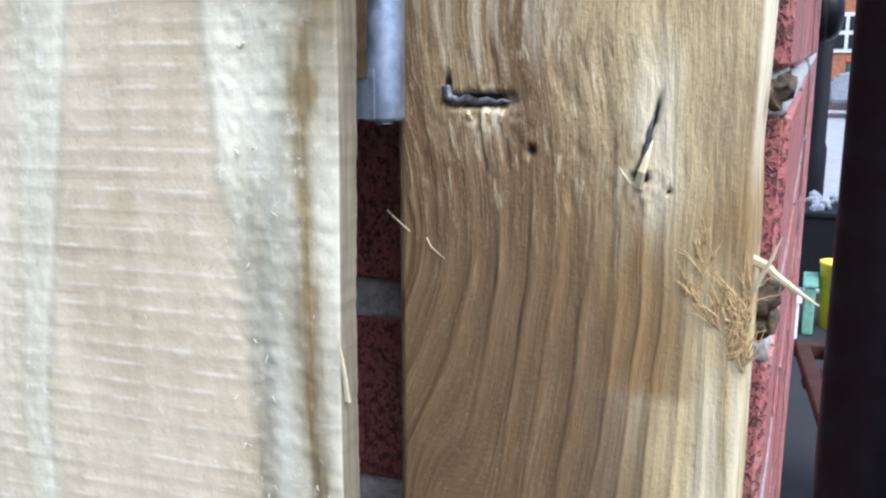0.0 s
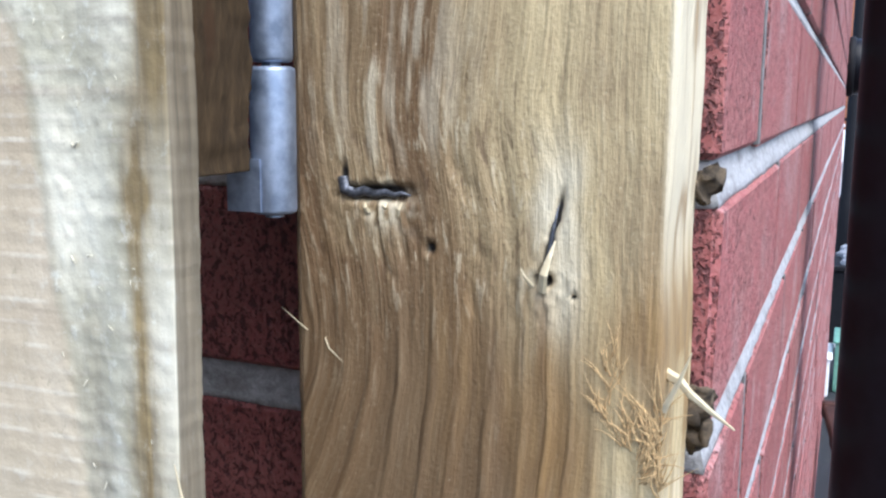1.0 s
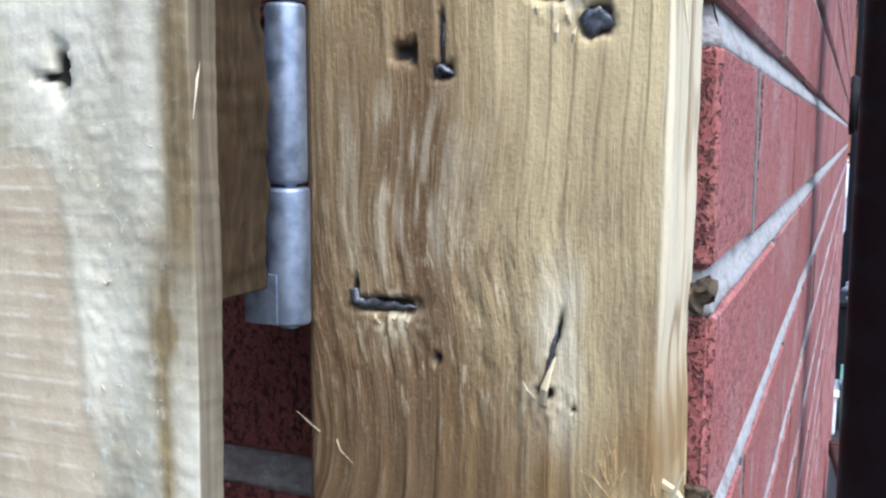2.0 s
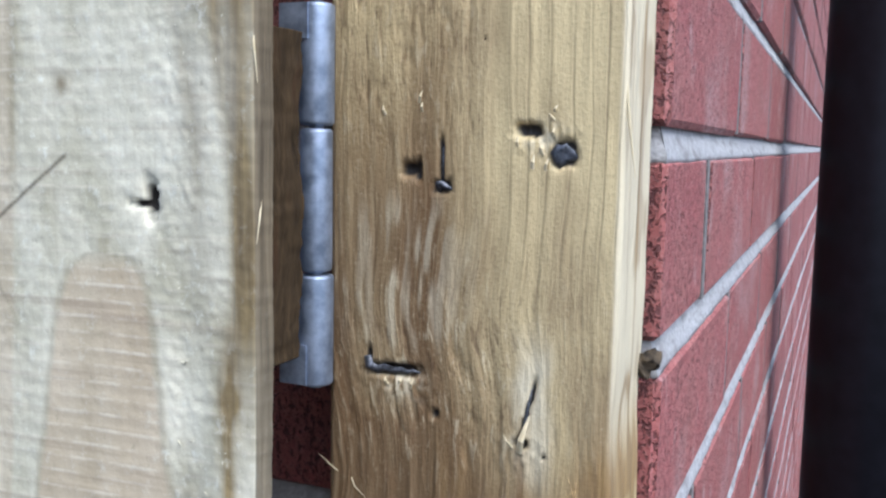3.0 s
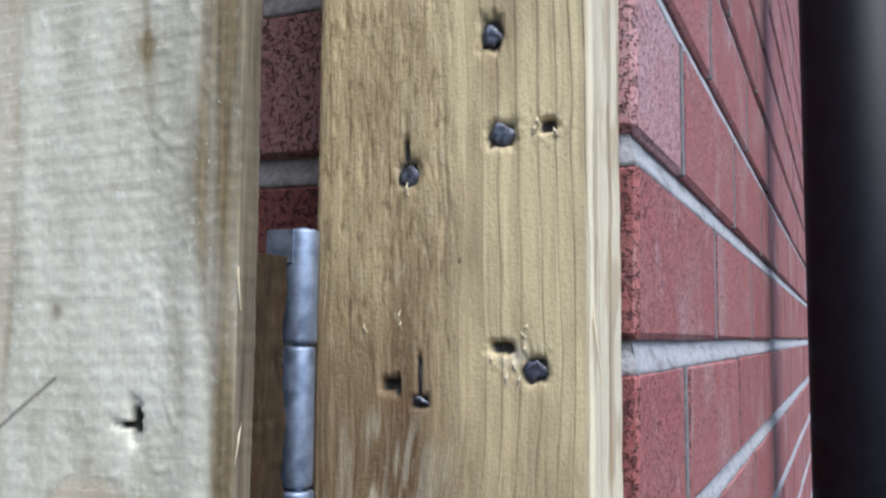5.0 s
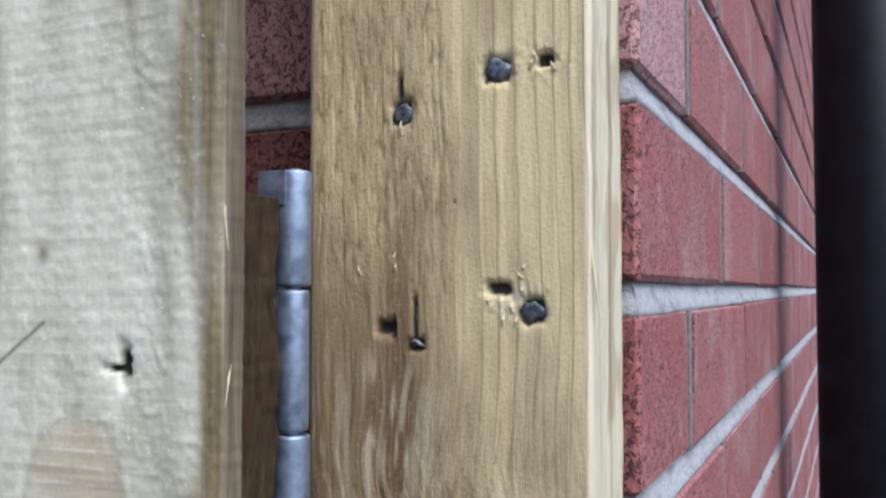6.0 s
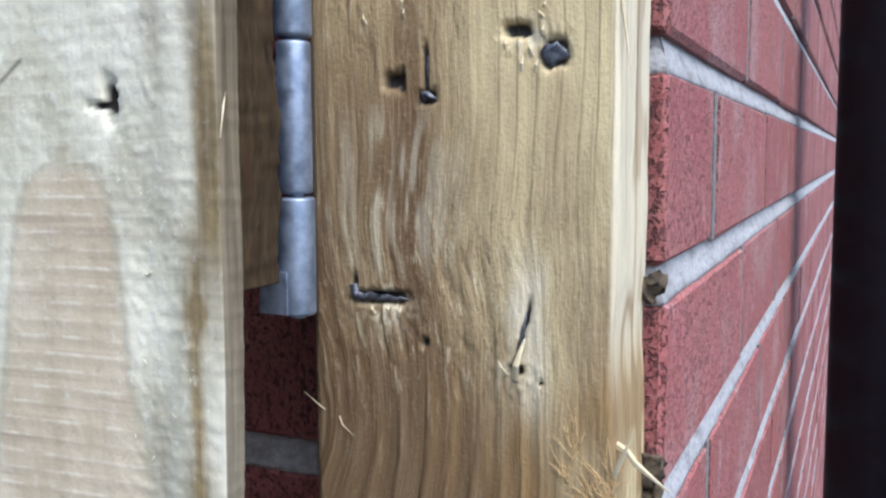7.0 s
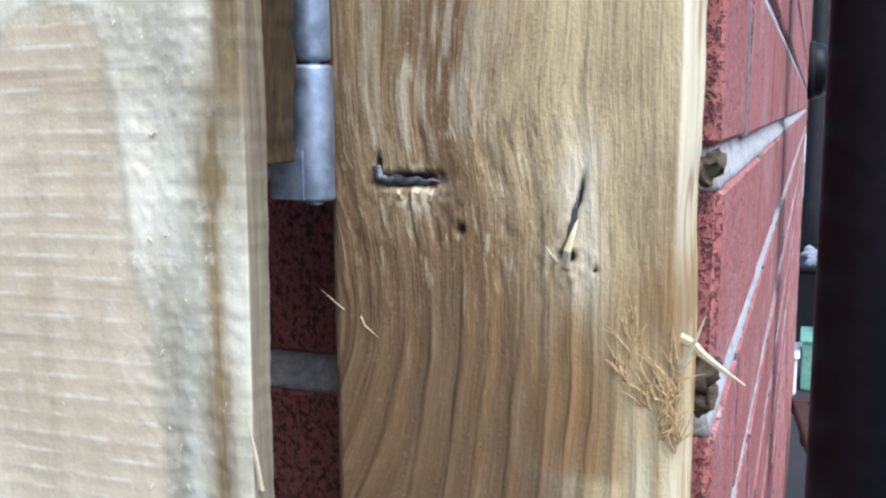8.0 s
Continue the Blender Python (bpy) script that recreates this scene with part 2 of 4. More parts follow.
def mortar_mat():
    m = Mat("grey_sand_mortar", 0.92, spec=0.2)
    p = m.t.nodes.new("ShaderNodeNewGeometry").outputs["Position"]
    n, s = m.noise(p, 420, 4, 0.65), m.noise(m.scaled(p, (1, 1, 3)), 40, 3)
    c = m.mix(m.span(n, 0.3, 0.7), (0.30, 0.295, 0.30), (0.54, 0.535, 0.545))
    c = m.mix(m.span(s, 0.5, 0.68, 0, 0.6), c, (0.20, 0.185, 0.175))
    m.colour(c)
    m.bump(n, 0.7, 0.0012)
    return m.m


def zinc_mat():
    m = Mat("galvanised_steel", 0.45, 0.75)
    p = m.coord.outputs["Object"]
    n = m.noise(p, 190, 4, 0.6)
    c = m.mix(m.span(n, 0.35, 0.65), (0.235, 0.285, 0.385), (0.41, 0.47, 0.60))
    c = m.mix(m.span(m.noise(p, 75, 3), 0.6, 0.72, 0, 0.5), c, (0.14, 0.135, 0.13))
    m.colour(c).rough(m.span(n, 0.3, 0.7, 0.38, 0.62))
    m.bump(n, 0.3, 0.0004)
    return m.m


def plain(name, c, rough=0.6, metal=0.0, scale=40, vary=0.2, bump=0.0004):
    m = Mat(name, rough, metal)
    n = m.noise(m.coord.outputs["Object"], scale, 4, 0.6)
    d = tuple(x * (1 - vary) for x in c)
    e = tuple(min(1, x * (1 + vary)) for x in c)
    m.colour(m.mix(m.span(n, 0.3, 0.7), d, e))
    m.bump(n, 0.3, bump)
    return m.m


def asphalt_mat():
    m = Mat("wet_asphalt", 0.45, spec=0.22)
    p = m.t.nodes.new("ShaderNodeNewGeometry").outputs["Position"]
    n, k = m.noise(p, 120, 4, 0.7), m.noise(p, 0.6, 3)
    m.colour(m.mix(n, (0.012, 0.013, 0.016), (0.05, 0.05, 0.055))).rough(m.span(k, 0.4, 0.65, 0.3, 0.7))
    m.bump(n, 0.8, 0.004)
    return m.m


def glass_mat():
    m = Mat("window_glass", 0.05)
    m.colour((0.03, 0.035, 0.04))
    return m.m


WOOD_POST, WOOD_GATE, WOOD_END, WOOD_PLAIN = wood_post(), wood_gate(), wood_end(), wood_plain()
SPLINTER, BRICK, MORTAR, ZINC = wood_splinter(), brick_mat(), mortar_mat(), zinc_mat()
PALE_BRICK = brick_mat("bloomed_red_brick", 0.8)
IRON = plain("dull_dark_iron", (0.12, 0.125, 0.145), 0.42, 0.7, 500, 0.7, 0.0008)
PIPE = plain("black_plastic", (0.006, 0.006, 0.009), 0.38, 0, 60, 0.3, 0.0001)
PIPE.node_tree.nodes["Principled BSDF"].inputs["Specular IOR Level"].default_value = 0.16
BARK = plain("dark_bark", (0.075, 0.055, 0.034), 0.9, 0, 320, 0.85, 0.0015)
BLACK = plain("black_paint", (0.012, 0.012, 0.014), 0.65)
BLACK.node_tree.nodes["Principled BSDF"].inputs["Specular IOR Level"].default_value = 0.15
BROWN = plain("wet_brown_plastic", (0.050, 0.023, 0.018), 0.6, 0, 20, 0.35)
BROWN.node_tree.nodes["Principled BSDF"].inputs["Specular IOR Level"].default_value = 0.2
TEAL = plain("green_plastic", (0.16, 0.33, 0.25), 0.5)
GREEN = plain("dark_green_plastic", (0.03, 0.12, 0.08), 0.5)
YELLOW = plain("yellow_plastic", (0.85, 0.62, 0.03), 0.4, vary=0.08)
WHITE = plain("white_paint", (0.80, 0.80, 0.80), 0.5, vary=0.05)
GREY = plain("silver_grey_paint", (0.30, 0.31, 0.34), 0.3, 0.2)
FARBRICK = plain("orange_brick", (0.42, 0.17, 0.09), 0.9, 0, 8, 0.3)
ROADMAT = plain("wet_light_paving", (0.36, 0.37, 0.40), 0.35, 0, 3, 0.2)
RED = plain("red_plastic", (0.55, 0.05, 0.05), 0.5)
ASPHALT, GLASS = asphalt_mat(), glass_mat()
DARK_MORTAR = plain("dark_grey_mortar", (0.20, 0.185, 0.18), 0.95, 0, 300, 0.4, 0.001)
FUZZ = plain("pale_sawn_fuzz", (0.55, 0.50, 0.37), 0.85, 0, 600, 0.3)
FRAY = plain("torn_orange_wood", (0.58, 0.40, 0.19), 0.75, 0, 600, 0.35)


# ---------- mesh helpers ----------
def part(name, bm, material, parent=None, label="", smooth=False):
    me = bpy.data.meshes.new(name)
    bm.normal_update()
    bm.to_mesh(me)
    bm.free()
    me.materials.append(material)
    if smooth:
        me.polygons.foreach_set("use_smooth", [True] * len(me.polygons))
    ob = new(name, me)
    if parent is not None:
        ob.parent = parent
        ob.matrix_parent_inverse = parent.matrix_world.inverted()
    if label:
        tagged(ob, label)
    return ob


def thing(name, at, label, category, group="", kind=""):
    ob = new(name)
    ob.empty_display_size = 0.05
    ob.matrix_world = Matrix.Translation(at)
    ob.matrix_basis = Matrix.Translation(at)
    return tagged(ob, label, category, group, kind)


def box(x0, x1, y0, y1, z0, z1, bevel=0.0, seg=2, bm=None):
    bm = bm or bmesh.new()
    r = bmesh.ops.create_cube(bm, size=1, matrix=Matrix.Translation(((x0 + x1) / 2, (y0 + y1) / 2, (z0 + z1) / 2)) @ Matrix.Diagonal((x1 - x0, y1 - y0, z1 - z0, 1)))
    if bevel:
        es = list({e for v in r["verts"] for e in v.link_edges})
        bmesh.ops.bevel(bm, geom=es, offset=bevel, segments=seg, affect="EDGES", profile=0.5)
    return bm


def lathe(profile, m=Matrix(), seg=32, bm=None):
    """A turned shape about z from (radius, height) pairs; closed at both ends where the radius is 0."""
    bm = bm or bmesh.new()
    rings = []
    for r, h in profile:
        if r == 0:
            rings.append([bm.verts.new(m @ Vector((0, 0, h)))])
        else:
            rings.append([bm.verts.new(m @ Vector((r * math.cos(2 * math.pi * k / seg), r * math.sin(2 * math.pi * k / seg), h))) for k in range(seg)])
    for a, b in zip(rings, rings[1:]):
        for k in range(seg):
            q = [a[k % len(a)], a[(k + 1) % len(a)], b[(k + 1) % len(b)], b[k % len(b)]]
            q = [v for i, v in enumerate(q) if v not in q[:i]]
            if len(q) > 2:
                bm.faces.new(q)
    bmesh.ops.recalc_face_normals(bm, faces=bm.faces)
    return bm


def sliver(points, r, flat=0.5, bm=None, seg=6):
    """A tapered splinter along points."""
    bm = bm or bmesh.new()
    pts = [Vector(p) for p in points]
    n, rings = len(pts), []
    for i, p in enumerate(pts):
        d = (pts[min(i + 1, n - 1)] - pts[max(i - 1, 0)]).normalized()
        a = d.cross(Vector((0.2, 1, 0.1))).normalized()
        b = d.cross(a)
        k = r * (1 - 0.85 * (i / (n - 1)) ** 1.6)
        rings.append([bm.verts.new(p + a * k * math.cos(2 * math.pi * j / seg) + b * k * flat * math.sin(2 * math.pi * j / seg)) for j in range(seg)])
    for a, b in zip(rings, rings[1:]):
        for j in range(seg):
            bm.faces.new((a[j], a[(j + 1) % seg], b[(j + 1) % seg], b[j]))
    bm.faces.new(rings[0])
    bm.faces.new(rings[-1])
    bmesh.ops.recalc_face_normals(bm, faces=bm.faces)
    return bm


def timber(name, x0, x1, y0, y1, zs, fields, material, parent, corner=0.002, fine=0.0006, label=""):
    """A sawn board standing on end, with rounded corners and a worked surface. fields(s, x, z, side) gives the outward push and
    the attributes; s runs round the section from the left of the front; side is 0 front, 1 right, 2 back, 3 left."""
    sec = []
    w, d, c = x1 - x0, y1 - y0, corner

    def run(ax, ay, bx, by, nx, ny, gap, side):
        n = max(2, int(math.hypot(bx - ax, by - ay) / gap))
        for k in range(n):
            sec.append((ax + (bx - ax) * k / n, ay + (by - ay) * k / n, nx, ny, side))

    def turn(cx, cy, a0, side):
        for k in range(5):
            a = radians(a0 + 90 * k / 5)
            sec.append((cx + c * math.cos(a), cy + c * math.sin(a), math.cos(a), math.sin(a), side))
    run(x0 + c, y0, x1 - c, y0, 0, -1, fine, 0)
    turn(x1 - c, y0 + c, -90, 0)
    run(x1, y0 + c, x1, y1 - c, 1, 0, fine * 1.5, 1)
    turn(x1 - c, y1 - c, 0, 1)
    run(x1 - c, y1, x0 + c, y1, 0, 1, 0.02, 2)
    turn(x0 + c, y1 - c, 90, 2)
    run(x0, y1 - c, x0, y0 + c, -1, 0, fine * 3, 3)
    turn(x0 + c, y0 + c, 180, 3)
    sec = np.array(sec)
    n, nz = len(sec), len(zs)
    px, py, nx, ny, side = (np.tile(sec[:, k], (nz, 1)) for k in range(5))
    seg = np.hypot(np.diff(sec[:, 0]), np.diff(sec[:, 1]))
    s = np.tile(np.concatenate([[0], np.cumsum(seg)]), (nz, 1)) + x0
    z = np.tile(np.array(zs)[:, None], (1, n))
    push, attrs = fields(s, px, z, side)
    co = np.stack([px + nx * push, py + ny * push, z], -1).reshape(-1, 3)
    k = np.arange(n)
    faces = []
    for r in range(nz - 1):
        a = r * n + k
        b = r * n + (k + 1) % n
        faces.append(np.stack([a, b, b + n, a + n], -1))
    faces = np.concatenate(faces).tolist() + [list(range(n))[::-1], list(range((nz - 1) * n, nz * n))]
    me = bpy.data.meshes.new(name)
    me.from_pydata(co.tolist(), [], faces)
    for key, val in attrs.items():
        if val.ndim == 3:
            at = me.attributes.new(key, "FLOAT_VECTOR", "POINT")
            at.data.foreach_set("vector", val.reshape(-1).astype(np.float32))
        else:
            at = me.attributes.new(key, "FLOAT", "POINT")
            at.data.foreach_set("value", (val if key == "phase" else np.clip(val, 0, 1)).reshape(-1).astype(np.float32))
    me.polygons.foreach_set("use_smooth", [True] * len(me.polygons))
    me.materials.append(material)
    ob = new(name, me)
    ob.parent = parent
    ob.matrix_parent_inverse = parent.matrix_world.inverted()
    if label:
        tagged(ob, label)
    return ob


LEAN, LEAN_AT = radians(1.1), 1.39     # the figure of the sawn timber and its nails run a degree off plumb


def leaned(x, z):
    """A place on the timber's leaning figure as a place in the world."""
    return x * math.cos(LEAN) - (z - LEAN_AT) * math.sin(LEAN), LEAN_AT + x * math.sin(LEAN) + (z - LEAN_AT) * math.cos(LEAN)


def unleaned(x, z):
    return x * math.cos(LEAN) + (z - LEAN_AT) * math.sin(LEAN), LEAN_AT - x * math.sin(LEAN) + (z - LEAN_AT) * math.cos(LEAN)


def leaned_points(points):
    return [(leaned(x, z)[0], y, leaned(x, z)[1]) for x, y, z in points]


FINE_Z = list(np.arange(0.06, 1.17, 0.06)) + list(np.arange(1.17, 1.58, 0.0009)) + list(np.arange(1.58, 1.95, 0.06))

# ---------- ground ----------
bm = bmesh.new()
bmesh.ops.create_grid(bm, x_segments=60, y_segments=60, size=1, matrix=Matrix.Diagonal((400, 400, 1, 1)))
tagged(part("ground", bm, ASPHALT), "dark wet asphalt yard running to the horizon", "ground", kind="structure")
tagged(part("road", box(-30, 30, 5.2, 22.5, -0.05, 0.012), ROADMAT), "wet light grey car park paving beyond the yard", "road", kind="structure")

# ---------- brick corner ----------
COURSE, JOINT = 0.075, 0.010
Z0 = 1.4 - 18 * COURSE                # centre of the lowest bed joint
NC = 32
LEN, WIDE = 4.15, 1.25
BL, BW, BH = 0.215, 0.1025, 0.0632
wall_side = thing("wall_side", (0, 0, 0), "red brick wall with pale grey weathered mortar joints", "brick wall", kind="structure")
wall_front = thing("wall_front", (0, 0, 0), "red drag-faced brick wall end behind the timber gate", "brick wall", kind="structure")
part("mortar_core", box(-BL + 0.006, -0.014, 0.014, LEN, -0.05, Z0 + NC * COURSE), MORTAR, wall_side, "grey mortar")
part("mortar_core", box(-WIDE, -BL + 0.003, 0.014, BL, -0.05, Z0 + NC * COURSE), MORTAR, wall_front, "grey mortar")


def struck_joint(length, wall, m, seed, label):
    """All bed joints along one face: each slopes from under the upper brick out to the arris of the lower one."""
    n = int(length / 0.012)
    prof = [(0.0046, 0.0074), (0.0040, 0.0058), (0.0028, 0.0018), (0.0014, -0.0024), (0.0006, -0.0050), (0.0010, -0.0067), (0.005, -0.0076)]
    verts, faces = [], []
    for c in range(NC + 1):
        base = len(verts)
        for i in range(n + 1):
            for j, (d, h) in enumerate(prof):
                wob = 0.0005 * float(noise.noise((i * 0.35, c * 5.1 + seed, j * 0.7))) + 0.0006 * float(noise.noise((i * 1.3, c * 3.7, j * 1.1 + seed)))
                verts.append(m @ Vector((max(i * length / n, d + wob), d + wob, Z0 + c * COURSE + h + 0.5 * wob)))
        k = len(prof)
        for i in range(n):
            for j in range(k - 1):
                a = base + i * k + j
                faces.append((a, a + k, a + k + 1, a + 1))
    me = bpy.data.meshes.new("bed_joints")
    me.from_pydata(verts, [], faces)
    me.polygons.foreach_set("use_smooth", [True] * len(me.polygons))
    me.materials.append(MORTAR)
    ob = tagged(new("bed_joints", me), label, kind="stuff")
    ob.parent = wall
    return ob


def perpends(wall, spans, along_y):
    """The upright joints of one face, nearly flush, each a narrow pad of mortar."""
    bm = bmesh.new()
    rnd = random.Random(17)
    for p, z in spans:
        d = rnd.uniform(-0.0001, 0.0004)
        a, b = p + rnd.uniform(0.0005, 0.0025), p + JOINT - rnd.uniform(0.0005, 0.0025)
        if along_y:
            box(-0.02, -d, a, b, z + 0.0008, z + BH - 0.0004, 0, 1, bm)
        else:
            box(-b, -a, d, 0.02, z + 0.0008, z + BH - 0.0004, 0, 1, bm)
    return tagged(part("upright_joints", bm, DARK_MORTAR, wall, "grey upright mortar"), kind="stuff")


struck_joint(LEN, wall_side, Matrix(((0, -1, 0, 0), (1, 0, 0, 0), (0, 0, 1, 0), (0, 0, 0, 1))), 3.0, "pale grey struck mortar")
struck_joint(WIDE, wall_front, Matrix(((-1, 0, 0, 0), (0, 1, 0, 0), (0, 0, 1, 0), (0, 0, 0, 1))), 8.0, "pale grey struck mortar")


def brick_mesh(lx, ly, seed, material=BRICK):
    """One brick with worn arrises, its outer corner at the origin, running to -x and +y."""
    rnd = random.Random(seed)
    bm = box(-lx, 0, 0, ly, 0, BH, 0.0022, 1)
    for v in bm.verts:
        v.co += Vector((rnd.uniform(-1, 1), rnd.uniform(-1, 1), rnd.uniform(-1, 1))) * 0.0006
    me = bpy.data.meshes.new("brick")
    bm.to_mesh(me)
    bm.free()
    me.materials.append(material)
    return me


SIZES = {"long_y": (BW, BL), "long_x": (BL, BW), "head_x": (BL, BW), "half": (BW, BW)}
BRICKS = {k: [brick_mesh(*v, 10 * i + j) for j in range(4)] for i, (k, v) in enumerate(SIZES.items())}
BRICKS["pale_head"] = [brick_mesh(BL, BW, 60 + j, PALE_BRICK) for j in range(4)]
brnd = random.Random(5)


def lay(wall, kind, x, y, z):
    ob = new("brick", BRICKS[kind][brnd.randrange(4)])
    ob.parent = wall
    ob.location = (x + brnd.uniform(-0.0003, 0.0003), y + brnd.uniform(-0.0003, 0.0003), z + brnd.uniform(-0.0006, 0.0006))


SIDE_JOINTS, FRONT_JOINTS = [], []


def lay_bricks():
    for c in range(NC):
        z = Z0 + c * COURSE + (COURSE - BH) / 2
        header = (c - 17) % 2 == 0     # the courses that begin with a brick's end on the long face
        y = 0.0
        if header:
            lay(wall_side, "pale_head" if c == 19 else "head_x", 0, 0, z)     # one corner brick is whitened by salts
            y, x = BW + JOINT, -(BL + JOINT)
        else:
            x = -(BW + JOINT)
        if header:
            SIDE_JOINTS.append((BW, z))
            FRONT_JOINTS.append((BL, z))
        else:
            FRONT_JOINTS.append((BW, z))
        while y < LEN - 0.1:
            SIDE_JOINTS.append((y + BL, z))
            if y + BL > LEN + 0.004:
                lay(wall_side, "half", 0, y, z)
            else:
                lay(wall_side, "long_y", 0, y, z)
            y += BL + JOINT
        while x > -WIDE + 0.1:
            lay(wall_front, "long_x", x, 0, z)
            FRONT_JOINTS.append((BL - x, z))
            x -= BL + JOINT


# ---------- black soil pipe by the wall ----------
pipe = thing("soil_pipe", (0.089, 0.65, 0), "glossy black plastic pipe standing beside the brick wall", "drain pipe")
part("pipe", lathe([(0.050, 0.0), (0.055, 0.0), (0.055, 2.45), (0.050, 2.45), (0.050, 0.0)], Matrix.Translation((0.089, 0.65, 0)), 64), PIPE, pipe, smooth=True)

# ---------- small dome on the wall ----------
dome = thing("wall_light", (0, 3.75, 1.48), "round black bulkhead light fixed on the brick wall", "wall light")
turn_x = Matrix.Translation((0, 3.75, 1.48)) @ Matrix.Rotation(radians(90), 4, "Y")
part("base", lathe([(0, -0.002), (0.108, -0.002), (0.115, 0.004), (0.115, 0.022), (0.108, 0.026), (0, 0.026)], turn_x, 48), BLACK, dome, smooth=True)
part("cover", lathe([(0.107, 0.0245), (0.106, 0.045), (0.094, 0.066), (0.068, 0.080), (0.034, 0.087), (0, 0.088)], turn_x, 48), PIPE, dome, "glossy black domed cover", smooth=True)

# ---------- post ----------
PX0, PX1, PY0, PY1 = -0.1037, -0.0045, -0.0475, -0.0045
post = thing("gate_post", (-0.054, -0.025, 0), "rough-sawn pine post with old bent nails, on the brick corner", "gate post")
# holes: x, z, half width, half height, depth
POST_HOLES = [(-0.074, 1.392, 0.0030, 0.0022, 0.0040), (-0.0715, 1.3915, 0.0014, 0.0034, 0.0030), (-0.063, 1.3945, 0.0009, 0.0085, 0.0022), (-0.063, 1.3865, 0.0032, 0.0022, 0.0022),
              (-0.034, 1.404, 0.0042, 0.0022, 0.0035), (-0.023, 1.397, 0.0042, 0.0042, 0.0022), (-0.0665, 1.463, 0.0038, 0.0044, 0.0026), (-0.0675, 1.4705, 0.0012, 0.0048, 0.0030),
              (-0.033, 1.473, 0.0048, 0.0042, 0.0024), (-0.0175, 1.4745, 0.0030, 0.0022, 0.0034), (-0.036, 1.507, 0.0040, 0.0060, 0.0028), (-0.080, 1.3255, 0.0100, 0.0021, 0.0030),
              (-0.0895, 1.329, 0.0010, 0.0038, 0.0020), (-0.0655, 1.312, 0.0013, 0.0014, 0.0030), (-0.0285, 1.302, 0.0006, 0.0007, 0.0020), (-0.0485, 1.432, 0.0005, 0.0006, 0.0012),
              (-0.036, 1.3055, 0.0026, 0.0016, 0.0026)]


def dig(x, z, holes, power=4):
    d, h = 0 * x, 0 * x
    for hx, hz, w, t, deep in holes:
        rag = 1 + 0.55 * vnoise(x * 650, z * 650, 3) + 0.3 * vnoise(x * 1500, z * 1500, 4)
        q = (np.abs((x - hx) / w) ** power + np.abs((z - hz) / t) ** power) * rag
        f = np.exp(-q)
        d, h = np.maximum(d, deep * f), np.maximum(h, f)
    return d, h


